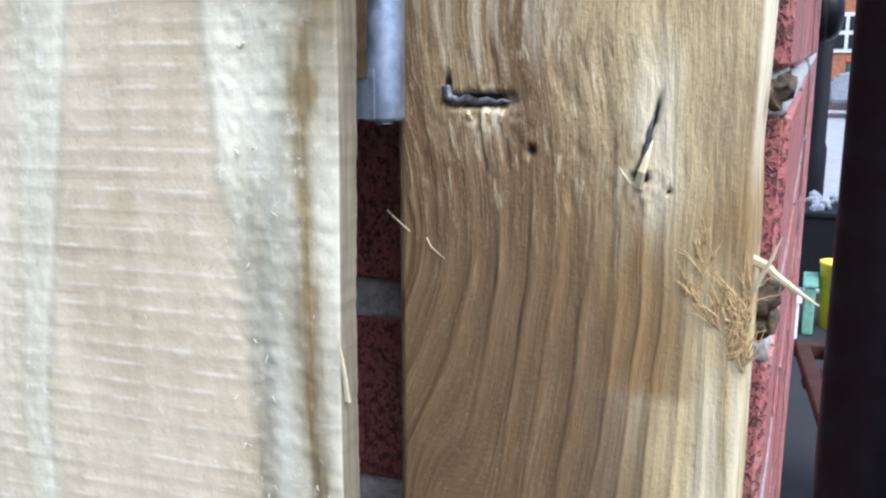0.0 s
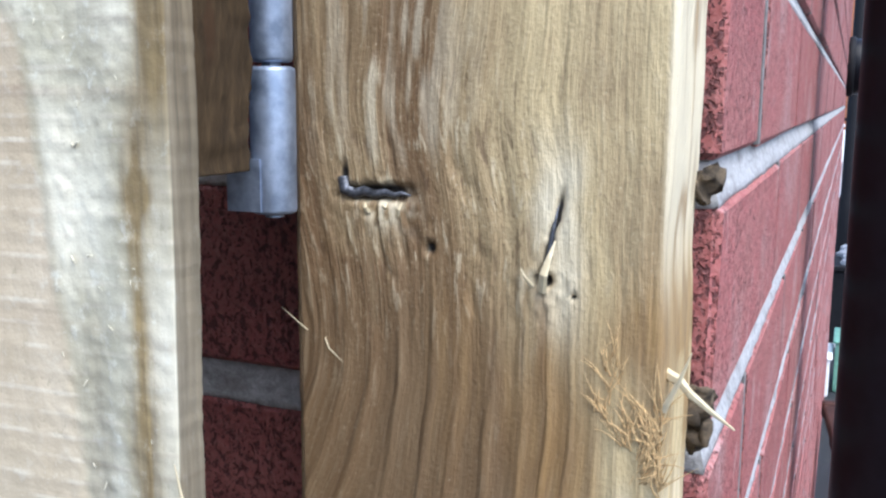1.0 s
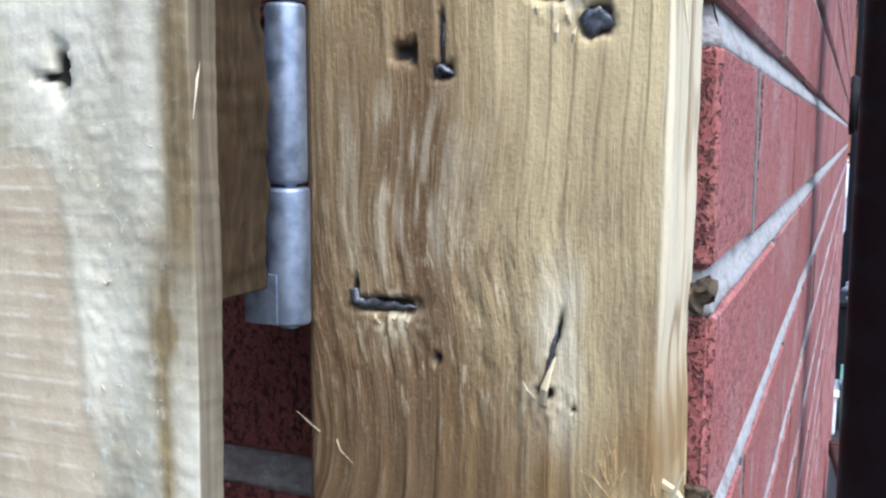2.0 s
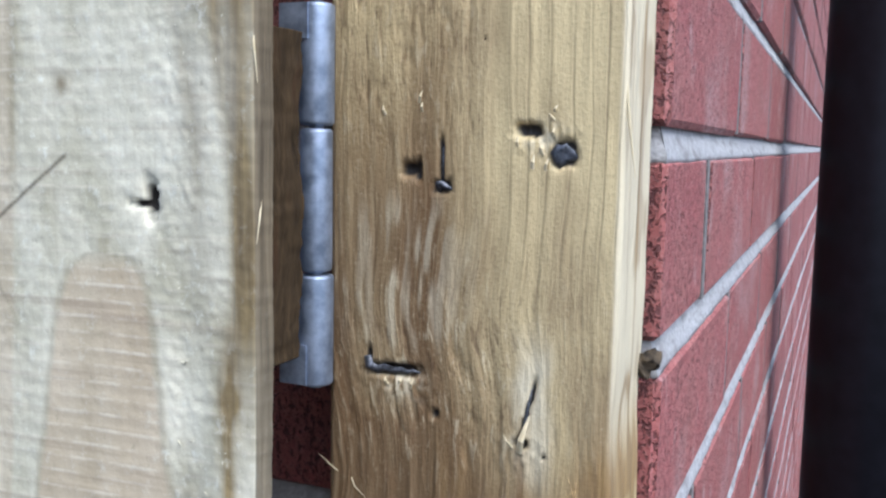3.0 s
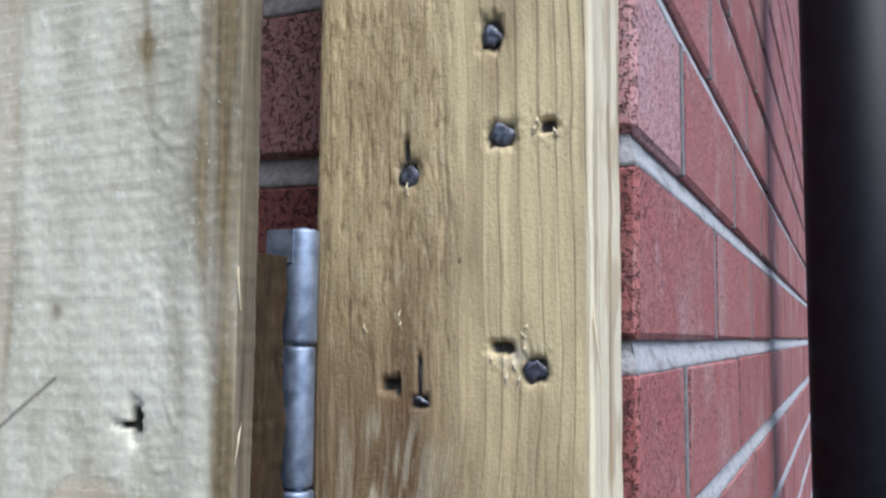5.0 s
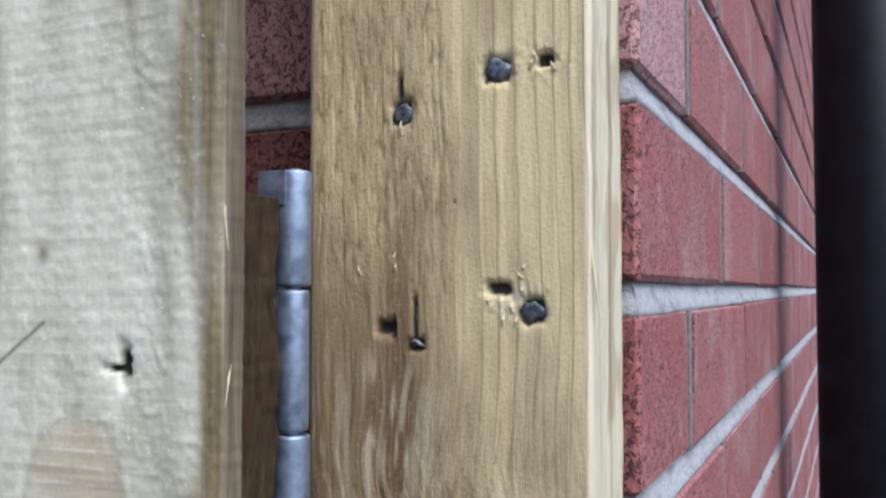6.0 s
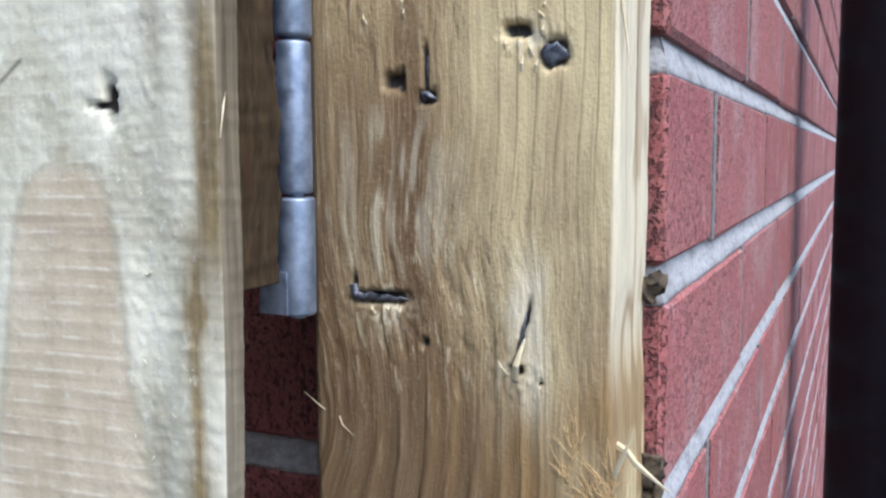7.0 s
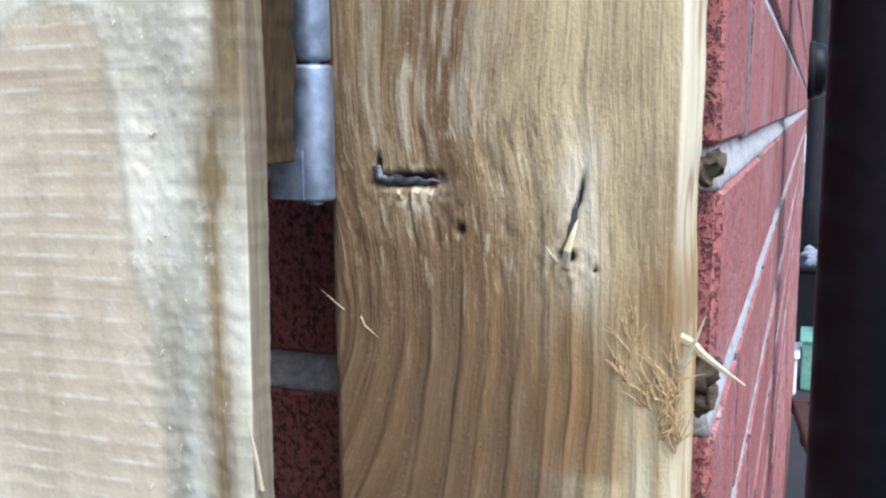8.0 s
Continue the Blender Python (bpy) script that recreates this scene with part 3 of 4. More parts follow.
def post_fields(s, x, z, side):
    front = (side == 0)
    xe, ze = x, z
    x, z = unleaned(xe, ze)
    s = s - xe + x
    # the grain swings round a knot at the left edge and leans to the left below it
    left = step(x, -0.02, -0.09)
    u = s - 0.010 * bell(z, 1.290, 0.034) * bell(x, -0.110, 0.026) + 0.004 * bell(z, 1.345, 0.02) * bell(x, -0.06, 0.03)
    u = u + 0.24 * np.clip(1.275 - z, 0, 0.12) * (0.35 + 0.40 * left) * step(x, -0.005, -0.035)
    u = u + 0.010 * bell(z, 1.205, 0.035) * step(x, -0.075, -0.10)
    u = u + 0.0016 * vnoise(z * 14, x * 18, 1) + 0.0006 * vnoise(z * 60, x * 60, 2)
    grain = np.stack([u, z + 0 * s, side * 1.0 + 0 * s], -1)
    phase = 100 * (u + 0.2) + 95 * 0.004 * np.log1p(np.exp((u + 0.040) / 0.004)) + 0.25 * vnoise(z * 6, u * 40, 61) + 0.5 * vnoise(u * 55, z * 4, 63)
    ringamp = 0.38 + 0.62 * step(z, 1.305, 1.285) + 0.55 * step(x, -0.05, -0.03) * step(z, 1.34, 1.38) - 0.35 * step(z, 1.31, 1.28) * step(x, -0.044, -0.028)
    ringamp = ringamp * (0.15 + 0.85 * step(np.abs(z - 1.330), 0.012, 0.048)) * (0.8 + 0.4 * vnoise(z * 9, u * 60, 62))
    scallop = (phase + 0.12 * vnoise(z * 9, u * 60, 2)) % 1.0
    pushv = 0.00035 * vnoise(u * 210, z * 2.0, 5) + 0.00009 * fbm(u * 700, z * 30, 6)
    rough_left = 0.5 * step(x, -0.046, -0.054) * step(z, 1.385, 1.42) + bell(z, 1.322, 0.034) * bell(x, -0.066, 0.034)
    torn = np.clip(rough_left, 0, 1)
    pushv = pushv + 0.0011 * torn * np.minimum(0, fbm(u * 300, z * 110, 8) + 0.15)
    # broad scallops of the curved growth rings near the bottom
    pushv = pushv + 0.0008 * (0.25 + 0.75 * step(z, 1.30, 1.27)) * 0.32 * np.cos(2 * math.pi * scallop + 0.7 * np.sin(2 * math.pi * scallop))
    slit = np.exp(-np.abs((x - (-0.0338 + (z - 1.3165) * 0.26 + 0.0004 * vnoise(z * 600, 0 * z, 4))) / 0.00085) ** 2) * np.exp(-np.abs((z - 1.3165) / 0.0105) ** 6)
    d, h = dig(x, z, POST_HOLES)
    d, h = np.where(front, np.maximum(d, 0.0026 * slit), 0), np.where(front, np.maximum(h, slit), 0)
    # torn fringe round the nails
    for hx, hz in ((-0.028, 1.401), (-0.080, 1.321), (-0.036, 1.303), (-0.018, 1.474)):
        pushv = pushv + 0.0007 * bell(x, hx, 0.008) * bell(z, hz, 0.006) * fbm(x * 900, z * 500, 12)
    # waney right arris: uneven, with a split piece near the middle
    arris = step(xe, -0.011, -0.0045) * (side < 1.5)
    pushv = pushv + arris * (0.00022 * fbm(z * 60, s * 100, 21) - 0.0002) - 0.0010 * arris * bell(z, 1.312, 0.016)
    pushv = np.where(side > 1.5, 0.3 * pushv, pushv) - d
    tone = 0.32 - 0.09 * step(z, 1.35, 1.32) * step(x, -0.045, -0.06) + 0.08 * step(z, 1.39, 1.42) - 0.16 * step(z, 1.335, 1.295) * step(x, -0.012, -0.03) + 0.30 * step(x, -0.062, -0.035) + 0.32 * step(z, 1.34, 1.43) - 0.10 * step(z, 1.335, 1.28) * step(x, -0.03, -0.06) + 0.22 * step(x, -0.05, -0.03) - 0.10 * step(z, 1.318, 1.29) * step(x, -0.04, -0.06) + 0.12 * step(z, 1.34, 1.38) * step(x, -0.06, -0.04)
    tone = tone + 0.17 * fbm(u * 85, z * 5, 31) + 0.13 * fbm(x * 34, z * 16, 33) - 0.16 * step(xe, -0.09, -0.10) - 0.14 * step(x, -0.056, -0.068) + 0.30 * step(z, 1.40, 1.46) * step(x, -0.045, -0.06) + 0.14 * step(z, 1.42, 1.47) + 0.14 * step(z, 1.43, 1.48) * step(x, -0.045, -0.06) - 0.36 * step(z, 1.30, 1.265) * np.maximum(step(x, -0.034, -0.05), step(z, 1.243, 1.249) * step(x, -0.012, -0.028))
    tone = tone - 0.13 * step(z, 1.315, 1.285) * step(x, -0.018, -0.045) + 0.14 * fbm(x * 75, z * 40, 37) * step(z, 1.33, 1.29)
    tone = tone - 0.34 * bell(x, -0.076, 0.013) * bell(z, 1.368, 0.024) * (0.7 + 0.5 * vnoise(u * 160, z * 8, 35))
    pale = (0.85 + 0.2 * vnoise(x * 500, z * 160, 47)) * np.exp(-np.abs((x + 0.0322 - 0.0012 * vnoise(z * 90, 0 * z, 48)) / 0.0058) ** 4) * np.exp(-np.abs((z - 1.316) / 0.023) ** 4)
    for hx, hz, w in ((-0.029, 1.4015, 0.0062), (-0.018, 1.4745, 0.004), (-0.066, 1.459, 0.0026), (-0.078, 1.3215, 0.007), (-0.038, 1.306, 0.003)):
        pale = np.maximum(pale, 0.9 * bell(x, hx, w) * bell(z, hz, w * 0.7) * step(vnoise(x * 700, z * 500, 41), -0.5, 0.4))
    pale = np.maximum(pale, 0.6 * step(vnoise(u * 520, z * 60, 43) + 0.5 * vnoise(u * 200, z * 22, 46), 0.1, 0.7) * bell(x, -0.076, 0.018) * step(z, 1.388, 1.372) * step(z, 1.328, 1.342))
    pale = np.maximum(pale, 0.95 * step(xe, -0.0075, -0.0050) * step(z, 1.285, 1.33))
    pale = np.maximum(pale, (0.62 + 0.35 * vnoise(s * 900, z * 9, 49)) * (side == 1) * step(z, 1.30, 1.335))
    pale = np.maximum(pale, 0.55 * step(z, 1.262, 1.245) * step(x, -0.05, -0.03) * step(vnoise(u * 300, z * 12, 44), -0.2, 0.4))
    rust = 0.8 * bell(x, -0.036, 0.0022) * np.exp(-np.abs((z - 1.291) / 0.013) ** 4) + 1.15 * bell(x, -0.012, 0.010) * bell(z, 1.294, 0.012) + 0.45 * bell(x, -0.058, 0.009) * bell(z, 1.285, 0.03)
    rust = rust + 0.95 * step(np.abs(x + 0.034), 0.014, 0.010) * step(z, 1.243, 1.248) * step(z, 1.30, 1.27) * (0.7 + 0.3 * vnoise(u * 200, z * 10, 91))
    rust = rust + 0.5 * bell(x, -0.036, 0.006) * bell(z, 1.505, 0.004) + 0.35 * bell(x, -0.0365, 0.0015) * bell(z, 1.495, 0.008)
    rust = rust + 0.6 * (side == 1) * step(vnoise(s * 420, z * 11, 52), 0.15, 0.6)
    rust = rust + 0.22 * step(x, -0.045, -0.06) * step(z, 1.36, 1.40) * front
    oval = np.hypot((z - 1.307) / 0.017, (s - 0.010) / 0.007)
    rust = rust + 0.9 * (side == 1) * np.exp(-((oval - 1) / 0.25) ** 2)
    rust = rust + 0.55 * (side == 1) * step(fbm(z * 40, s * 120, 51), 0.0, 0.5)
    return pushv, {"grain": grain, "tone": tone, "pale": pale, "rust": rust, "hole": h, "phase": phase, "ringamp": ringamp, "torn": torn, "calm": np.maximum(0.5 * step(z, 1.308, 1.275), 0.8 * step(z, 1.345, 1.385) * step(x, -0.054, -0.044)) * front, "heart": step(z, 1.325, 1.280) * step(x, -0.028, -0.052) * np.clip(0.75 + 0.5 * fbm(u * 90, z * 14, 38), 0, 1)}


timber("post_body", PX0, PX1, PY0, PY1, [0.0] + FINE_Z, post_fields, WOOD_POST, post, 0.0022)


def nail_head(x, z, r, tilt, turn, label="dark iron nail head"):
    x, z = leaned(x, z)
    m = Matrix.Translation((x, PY0 + 0.0006, z)) @ Euler((radians(90 + tilt), 0, radians(turn))).to_matrix().to_4x4()
    bm = lathe([(0, -0.006), (0.0016, -0.006), (0.0016, -0.0008), (r * 0.94, -0.0008), (r, -0.0003), (r * 0.93, 0.0003), (r * 0.5, 0.00045), (0, 0.0003)], m, 14)
    for v in bm.verts:
        v.co += Vector((noise.noise(v.co * 380), 0.3 * noise.noise(v.co * 500 + Vector((3, 1, 2))), noise.noise(v.co * 330 + Vector((9, 4, 1))))) * 0.0021
    part("nail", bm, IRON, post, label, smooth=True)


for x, z, r, a, b in ((-0.023, 1.397, 0.0036, 6, 8), (-0.0665, 1.4615, 0.0034, -8, -6), (-0.033, 1.473, 0.0040, 4, 3), (-0.036, 1.506, 0.0031, 10, 0), (-0.063, 1.3862, 0.0028, 22, 0)):
    nail_head(x, z, r, a, b)


def bent_nail(points, r, label):
    bm = bmesh.new()
    sliver(leaned_points(points), r, 0.9, bm, 8)
    part("nail", bm, IRON, post, label, smooth=True)


NY = PY0 + 0.0010
bent_nail([(-0.0897, NY - 0.0005, 1.3295), (-0.0893, NY - 0.0008, 1.3262), (-0.0865, NY, 1.3250), (-0.084, NY - 0.0003, 1.3259), (-0.081, NY + 0.0002, 1.3250), (-0.078, NY - 0.0002, 1.3256), (-0.0755, NY + 0.0003, 1.3248), (-0.0735, NY, 1.3255), (-0.0705, NY + 0.001, 1.3246)], 0.0017, "bent rusty iron nail hammered flat")
bent_nail([(-0.036, NY - 0.0006, 1.3052), (-0.0348, NY, 1.311), (-0.0337, NY + 0.0002, 1.318), (-0.0322, NY + 0.001, 1.326)], 0.0010, "bent nail sunk in a pale split")
bent_nail([(-0.063, NY + 0.001, 1.3880), (-0.063, NY + 0.0006, 1.395), (-0.0628, NY + 0.0016, 1.4025)], 0.0008, "thin nail shank lying in the grain")


# splinters and frayed fibres
def splinter(points, r, label="pale raised splinter"):
    part("splinter", sliver(leaned_points(points), r, 0.55), SPLINTER, post, label)


splinter([(-0.013, -0.040, 1.2865), (-0.0035, -0.0445, 1.2833), (-0.001, -0.047, 1.2815), (0.004, -0.049, 1.2785), (0.0095, -0.051, 1.2755)], 0.0016)
splinter([(-0.010, -0.044, 1.268), (-0.0058, -0.049, 1.279), (-0.0025, -0.051, 1.286), (0.0000, -0.052, 1.2925)], 0.0009)
splinter([(-0.1015, -0.0465, 1.287), (-0.1035, -0.049, 1.290), (-0.1075, -0.051, 1.2945)], 0.0004)
splinter([(-0.097, -0.047, 1.2865), (-0.0945, -0.0492, 1.2840), (-0.0900, -0.0498, 1.2808)], 0.00038)
splinter([(-0.005, -0.046, 1.418), (-0.0035, -0.0465, 1.405), (-0.0015, -0.047, 1.390)], 0.0007)
splinter([(-0.0362, -0.0475, 1.3030), (-0.0350, -0.0500, 1.3075), (-0.0338, -0.0495, 1.3115), (-0.0326, -0.0484, 1.3155)], 0.0013)
splinter([(-0.0385, -0.0475, 1.304), (-0.0400, -0.0490, 1.3065), (-0.0410, -0.0488, 1.3085)], 0.0007)
crnd = random.Random(31)
for x, z in ((-0.0268, 1.4080), (-0.0262, 1.4035), (-0.0300, 1.3985), (-0.0282, 1.3938), (-0.0375, 1.4005), (-0.0255, 1.4105), (-0.0215, 1.4735), (-0.0205, 1.4760), (-0.0148, 1.4722), (-0.0668, 1.4575),
             (-0.0830, 1.3218), (-0.0775, 1.3222), (-0.0735, 1.3215), (-0.0700, 1.4150), (-0.0695, 1.4118), (-0.0830, 1.4110), (-0.0325, 1.3945)):
    x, z = leaned(x, z)
    a = crnd.uniform(-0.6, 0.6)
    l = crnd.uniform(0.0011, 0.0024)
    dx, dz = l * math.sin(a), l * math.cos(a)
    part("splinter", sliver([(x - dx, PY0 + 0.0003, z - dz), (x, PY0 - 0.0007, z), (x + dx, PY0 - 0.0004, z + dz)], crnd.uniform(0.0006, 0.0010), 0.6), SPLINTER, post)
frnd = random.Random(12)
bm = bmesh.new()
for tx, tz, lean, many in ((-0.0085, 1.2665, 1.9, 26), (-0.0120, 1.2615, 1.2, 22), (-0.0150, 1.2690, 1.7, 16), (-0.0065, 1.2735, 1.4, 20), (-0.0205, 1.2765, 1.9, 14), (-0.0190, 1.2835, 1.6, 12), (-0.0060, 1.2580, 1.3, 14), (-0.0110, 1.2720, 2.1, 14)):
    for k in range(many):
        x, z = leaned(tx + frnd.gauss(0, 0.0012), tz + frnd.gauss(0, 0.0022))
        x = min(-0.0048, x)
        l, a, curl = frnd.uniform(0.0040, 0.0120), lean + frnd.gauss(0, 0.30), frnd.gauss(0, 0.45)
        pts, px, pz = [(x, PY0 + 0.0004, z)], x, z
        for j in range(4):
            px, pz = px + 0.25 * l * math.cos(a + curl * j / 3), pz + 0.25 * l * math.sin(a + curl * j / 3)
            pts.append((px, PY0 - 0.0003 - 0.0005 * math.sin(0.9 * j + curl) - frnd.uniform(0, 0.0004), pz))
        sliver(pts, frnd.uniform(0.00012, 0.00036), 0.7, bm, 5)
tagged(part("frayed_edge", bm, FRAY, post, "torn orange-brown wood fibres on the edge"), kind="stuff")
# chip of bark at the back of the right side
for cx, cy, cz, r in ((-0.0030, -0.007, 1.3255, 0.0054), (-0.0032, -0.006, 1.2655, 0.0062), (-0.0030, -0.005, 1.2560, 0.0054)):
    bm = bmesh.new()
    bmesh.ops.create_icosphere(bm, subdivisions=3, radius=1, matrix=Matrix.Translation((cx, cy, cz)) @ Matrix.Rotation(0.5, 4, "Y") @ Matrix.Diagonal((r * 0.62, r * 0.6, r * 1.1, 1)))
    for v in bm.verts:
        v.co += noise.noise_vector(v.co * 260) * 0.0034 + noise.noise_vector(v.co * 700) * 0.0007
    part("bark_chip", bm, BARK, post, "dark brown bark chip", smooth=True)

# ---------- gate ----------
gate = thing("gate", (-0.35, -0.1, 0.0), "ledged gate of rough-sawn pale pine boards, hung beside the post", "gate")
GX0, GX1, GY0, GY1 = -0.232, -0.0836, -0.119, -0.1105
GATE_HOLES = [(-0.1155, 1.3845, 0.0022, 0.0050, 0.004), (-0.1185, 1.3835, 0.0042, 0.0012, 0.003)]


def gate_fields(s, x, z, side):
    front = (side == 0)
    xe = x + 0.0028
    x, z = unleaned(xe, z)
    s = s - xe + x
    cx = -0.1355 + 0.003 * np.sin((z - 1.3) * 20)
    # nested flame figure of the flat-sawn board: v grows inwards and downwards
    edge = 0.0025 * fbm(x * 60, z * 22, 3)
    w_in = (0.0190 + 0.012 * step(z, 1.36, 1.25)) * np.sqrt(np.clip(1 - np.exp(-(1.371 - z + 2 * edge) / 0.011), 0, 1))
    off = np.abs(x - cx) + edge * 0.7
    pink = step(w_in - off, -0.0006, 0.0024) * step(z, 1.373, 1.363)
    w_out = 0.0335 - 0.10 * np.clip(z - 1.39, 0, 1) + 0.03 * np.clip(1.38 - z, 0, 1)
    ring_i = np.exp(-((w_in - off) / 0.0015) ** 2) * (z < 1.374)
    ring_d = np.abs(np.abs(x - cx + edge) - w_out)
    outside = step(np.abs(x - cx + edge) - w_out, -0.001, 0.002)
    tone = 0.85 * pink + 0.55 * outside * (x < cx) + 0.12 * fbm(x * 50, z * 12, 7)
    # brown resin stripe near the right edge, with a wavering dark streak lower down
    xr = -0.0875 + 0.0012 * vnoise(z * 22, 0 * z, 5)
    lift = 0.0085 * step(z, 1.385, 1.45)
    brown = 0.95 * step(x, xr - 0.0050 - lift, xr - 0.0008 - 0.5 * lift) * step(z, 1.31, 1.36) * (0.72 + 0.28 * vnoise(z * 24, x * 300, 6)) + 0.36 * ring_i
    xs = -0.0905 + 0.0024 * vnoise(z * 34, 0 * z + 2, 8) - 0.006 * np.clip(1.30 - z, 0, 0.1) * 2
    brown = brown + (1.0 + 0.25 * vnoise(z * 140, x * 900, 27)) * bell(x, xs, 0.0036 + 0.0013 * vnoise(z * 60, 0 * z, 9)) * step(z, 1.365, 1.33) + 0.4 * bell(x, -0.0855, 0.003) * step(z, 1.33, 1.36)
    for kx, kz, r in ((-0.1455, 1.4165, 0.0030), (-0.114, 1.4925, 0.0048), (-0.0905, 1.331, 0.0030)):
        brown = brown + 0.8 * np.exp(-((x - kx) / r) ** 2 - ((z - kz) / (r * 1.1)) ** 2)
    brown = brown + 0.6 * np.exp(-(ring_d / 0.0021) ** 2) * step(z, 1.37, 1.40) * (0.6 + 0.4 * vnoise(z * 20, x * 50, 77))
    # two pencil strokes that meet in a point
    strokes = 0 * x
    for ax, az, bx, bz, dark in ((-0.182, 1.3715, -0.145, 1.3965, 0.85), (-0.182, 1.3715, -0.166, 1.347, 0.3)):
        t = np.clip(((x - ax) * (bx - ax) + (z - az) * (bz - az)) / ((bx - ax) ** 2 + (bz - az) ** 2), 0, 1)
        dist = np.hypot(x - ax - t * (bx - ax), z - az - t * (bz - az))
        strokes = np.maximum(strokes, dark * np.exp(-(dist / 0.0006) ** 2))
    d, h = dig(x, z, GATE_HOLES, 2)
    d, h = np.where(front, d, 0), np.where(front, h, 0)
    u = s + 0.002 * vnoise(z * 10, x * 20, 2)
    grain = np.stack([u, z + 0.0005 * vnoise(x * 30, z * 12, 4), 0 * s], -1)
    pushv = 0.00006 * fbm(x * 22, z * 300, 13) * (0.3 + 0.7 * pink) + 0.00009 * fbm(x * 360, z * 420, 14) * (1.2 - 0.7 * pink) + (0.00034 * np.maximum(0, fbm(x * 380 + z * 150, z * 420, 24) - 0.2) + 0.00008 * fbm(x * 620, z * 620, 25)) * (bell(x, -0.106, 0.009) + 0.8 * bell(x, -0.093, 0.004))
    pushv = pushv + 0.00025 * fbm(x * 60, z * 8, 15) - 0.0010 * bell(x, -0.104, 0.006) * step(z, 1.40, 1.30)
    edge_r = step(xe, -0.0845, -0.0805)
    pushv = pushv + edge_r * (0.00025 * fbm(z * 35, s * 60, 16)) - d
    # side face: grey-brown wood, coloured darker still to offset the sun on it
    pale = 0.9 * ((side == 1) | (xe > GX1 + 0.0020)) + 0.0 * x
    grey = 0.75 * bell(x, -0.1045, 0.0042) * (0.5 + 0.5 * vnoise(z * 25, x * 200, 19)) * step(z, 1.33, 1.30) + 0.28 * bell(x, -0.101, 0.005) * step(z, 1.33, 1.36)
    pale = np.maximum(np.maximum(pale, grey), strokes * 1.2) + 0.13 * outside * (x > cx) * (0.6 + 0.4 * vnoise(x * 300, z * 12, 71))
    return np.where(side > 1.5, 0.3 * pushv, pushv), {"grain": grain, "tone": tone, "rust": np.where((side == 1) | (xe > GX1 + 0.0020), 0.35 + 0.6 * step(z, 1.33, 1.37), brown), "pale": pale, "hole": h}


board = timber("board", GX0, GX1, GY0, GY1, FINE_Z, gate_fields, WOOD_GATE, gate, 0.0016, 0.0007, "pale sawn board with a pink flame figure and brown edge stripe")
# sawn fuzz: small raised curls on the pale part of the board
grnd = random.Random(77)
bm = bmesh.new()
for k in range(70):
    lane = grnd.random()
    x = grnd.gauss(-0.1075, 0.0045) if lane < 0.55 else grnd.gauss(-0.0945, 0.0022) if lane < 0.8 else grnd.uniform(-0.165, -0.092)
    z = grnd.uniform(1.235, 1.53)
    l, a = grnd.uniform(0.0004, 0.0010), grnd.gauss(-0.9, 0.7)
    dx, dz = l * math.cos(a), l * math.sin(a)
    x, z = leaned(x, z)
    x = min(x, GX1 - 0.003)
    sliver([(x - dx, GY0 + 0.0002, z - dz), (x, GY0 - 0.0001, z), (x + 0.6 * dx, GY0 - 0.0002, z + 0.6 * dz), (x + dx, GY0, z + dz)], grnd.uniform(0.00016, 0.00034), 0.5, bm, 6)
tagged(part("sawn_fuzz", bm, FUZZ, gate, "pale raised curls of sawn wood"), kind="stuff")
co = np.empty(len(board.data.vertices) * 3, np.float32)
board.data.vertices.foreach_get("co", co)
co = co.reshape(-1, 3)
co[:, 0] -= 0.0010 * step(co[:, 2], 1.335, 1.255) * np.clip((co[:, 0] + 0.100) / 0.016, 0, 1)     # the edge tapers a little below
board.data.vertices.foreach_set("co", co.reshape(-1))
for k in range(3):
    x = GX0 - 0.004 - 0.152 * k
    part("board", box(x - 0.148, x, GY0, GY1, 0.06, 1.9, 0.0015, 2), WOOD_PLAIN, gate)


for pts, r in (([(-0.0850, -0.1178, 1.432), (-0.0838, -0.1190, 1.424), (-0.0830, -0.1188, 1.415)], 0.0007), ([(-0.0868, -0.1178, 1.263), (-0.0866, -0.1195, 1.271), (-0.0872, -0.1205, 1.279)], 0.0009), ([(-0.0845, -0.116, 1.386), (-0.0835, -0.1185, 1.380), (-0.0838, -0.1195, 1.374)], 0.0005)):
    part("splinter", sliver(leaned_points(pts), r, 0.55), SPLINTER, gate)


def end_fields(s, x, z, side):
    u = s + 0.002 * vnoise(z * 30, s * 60, 2)
    grain = np.stack([u, z, 0 * s], -1)
    pushv = 0.0009 * fbm(s * 160, z * 45, 3) * (side < 1.5) + 0.0005 * fbm(s * 500, z * 300, 4)
    return pushv, {"grain": grain}


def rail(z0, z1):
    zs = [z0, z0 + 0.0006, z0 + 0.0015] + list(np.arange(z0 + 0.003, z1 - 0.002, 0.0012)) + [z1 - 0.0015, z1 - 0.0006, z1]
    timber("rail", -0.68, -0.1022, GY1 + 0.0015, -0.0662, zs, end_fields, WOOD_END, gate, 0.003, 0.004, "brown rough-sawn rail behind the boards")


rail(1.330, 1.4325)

# ---------- hinge ----------
hinge = thing("hinge", (-0.104, -0.059, 1.32), "galvanised steel butt hinge between the gate rail and the post", "hinge")
HX, HY = -0.1034, -0.0565
LEANING = Matrix.Translation((HX, HY, 1.380)) @ Matrix.Rotation(radians(0.1), 4, "Y")


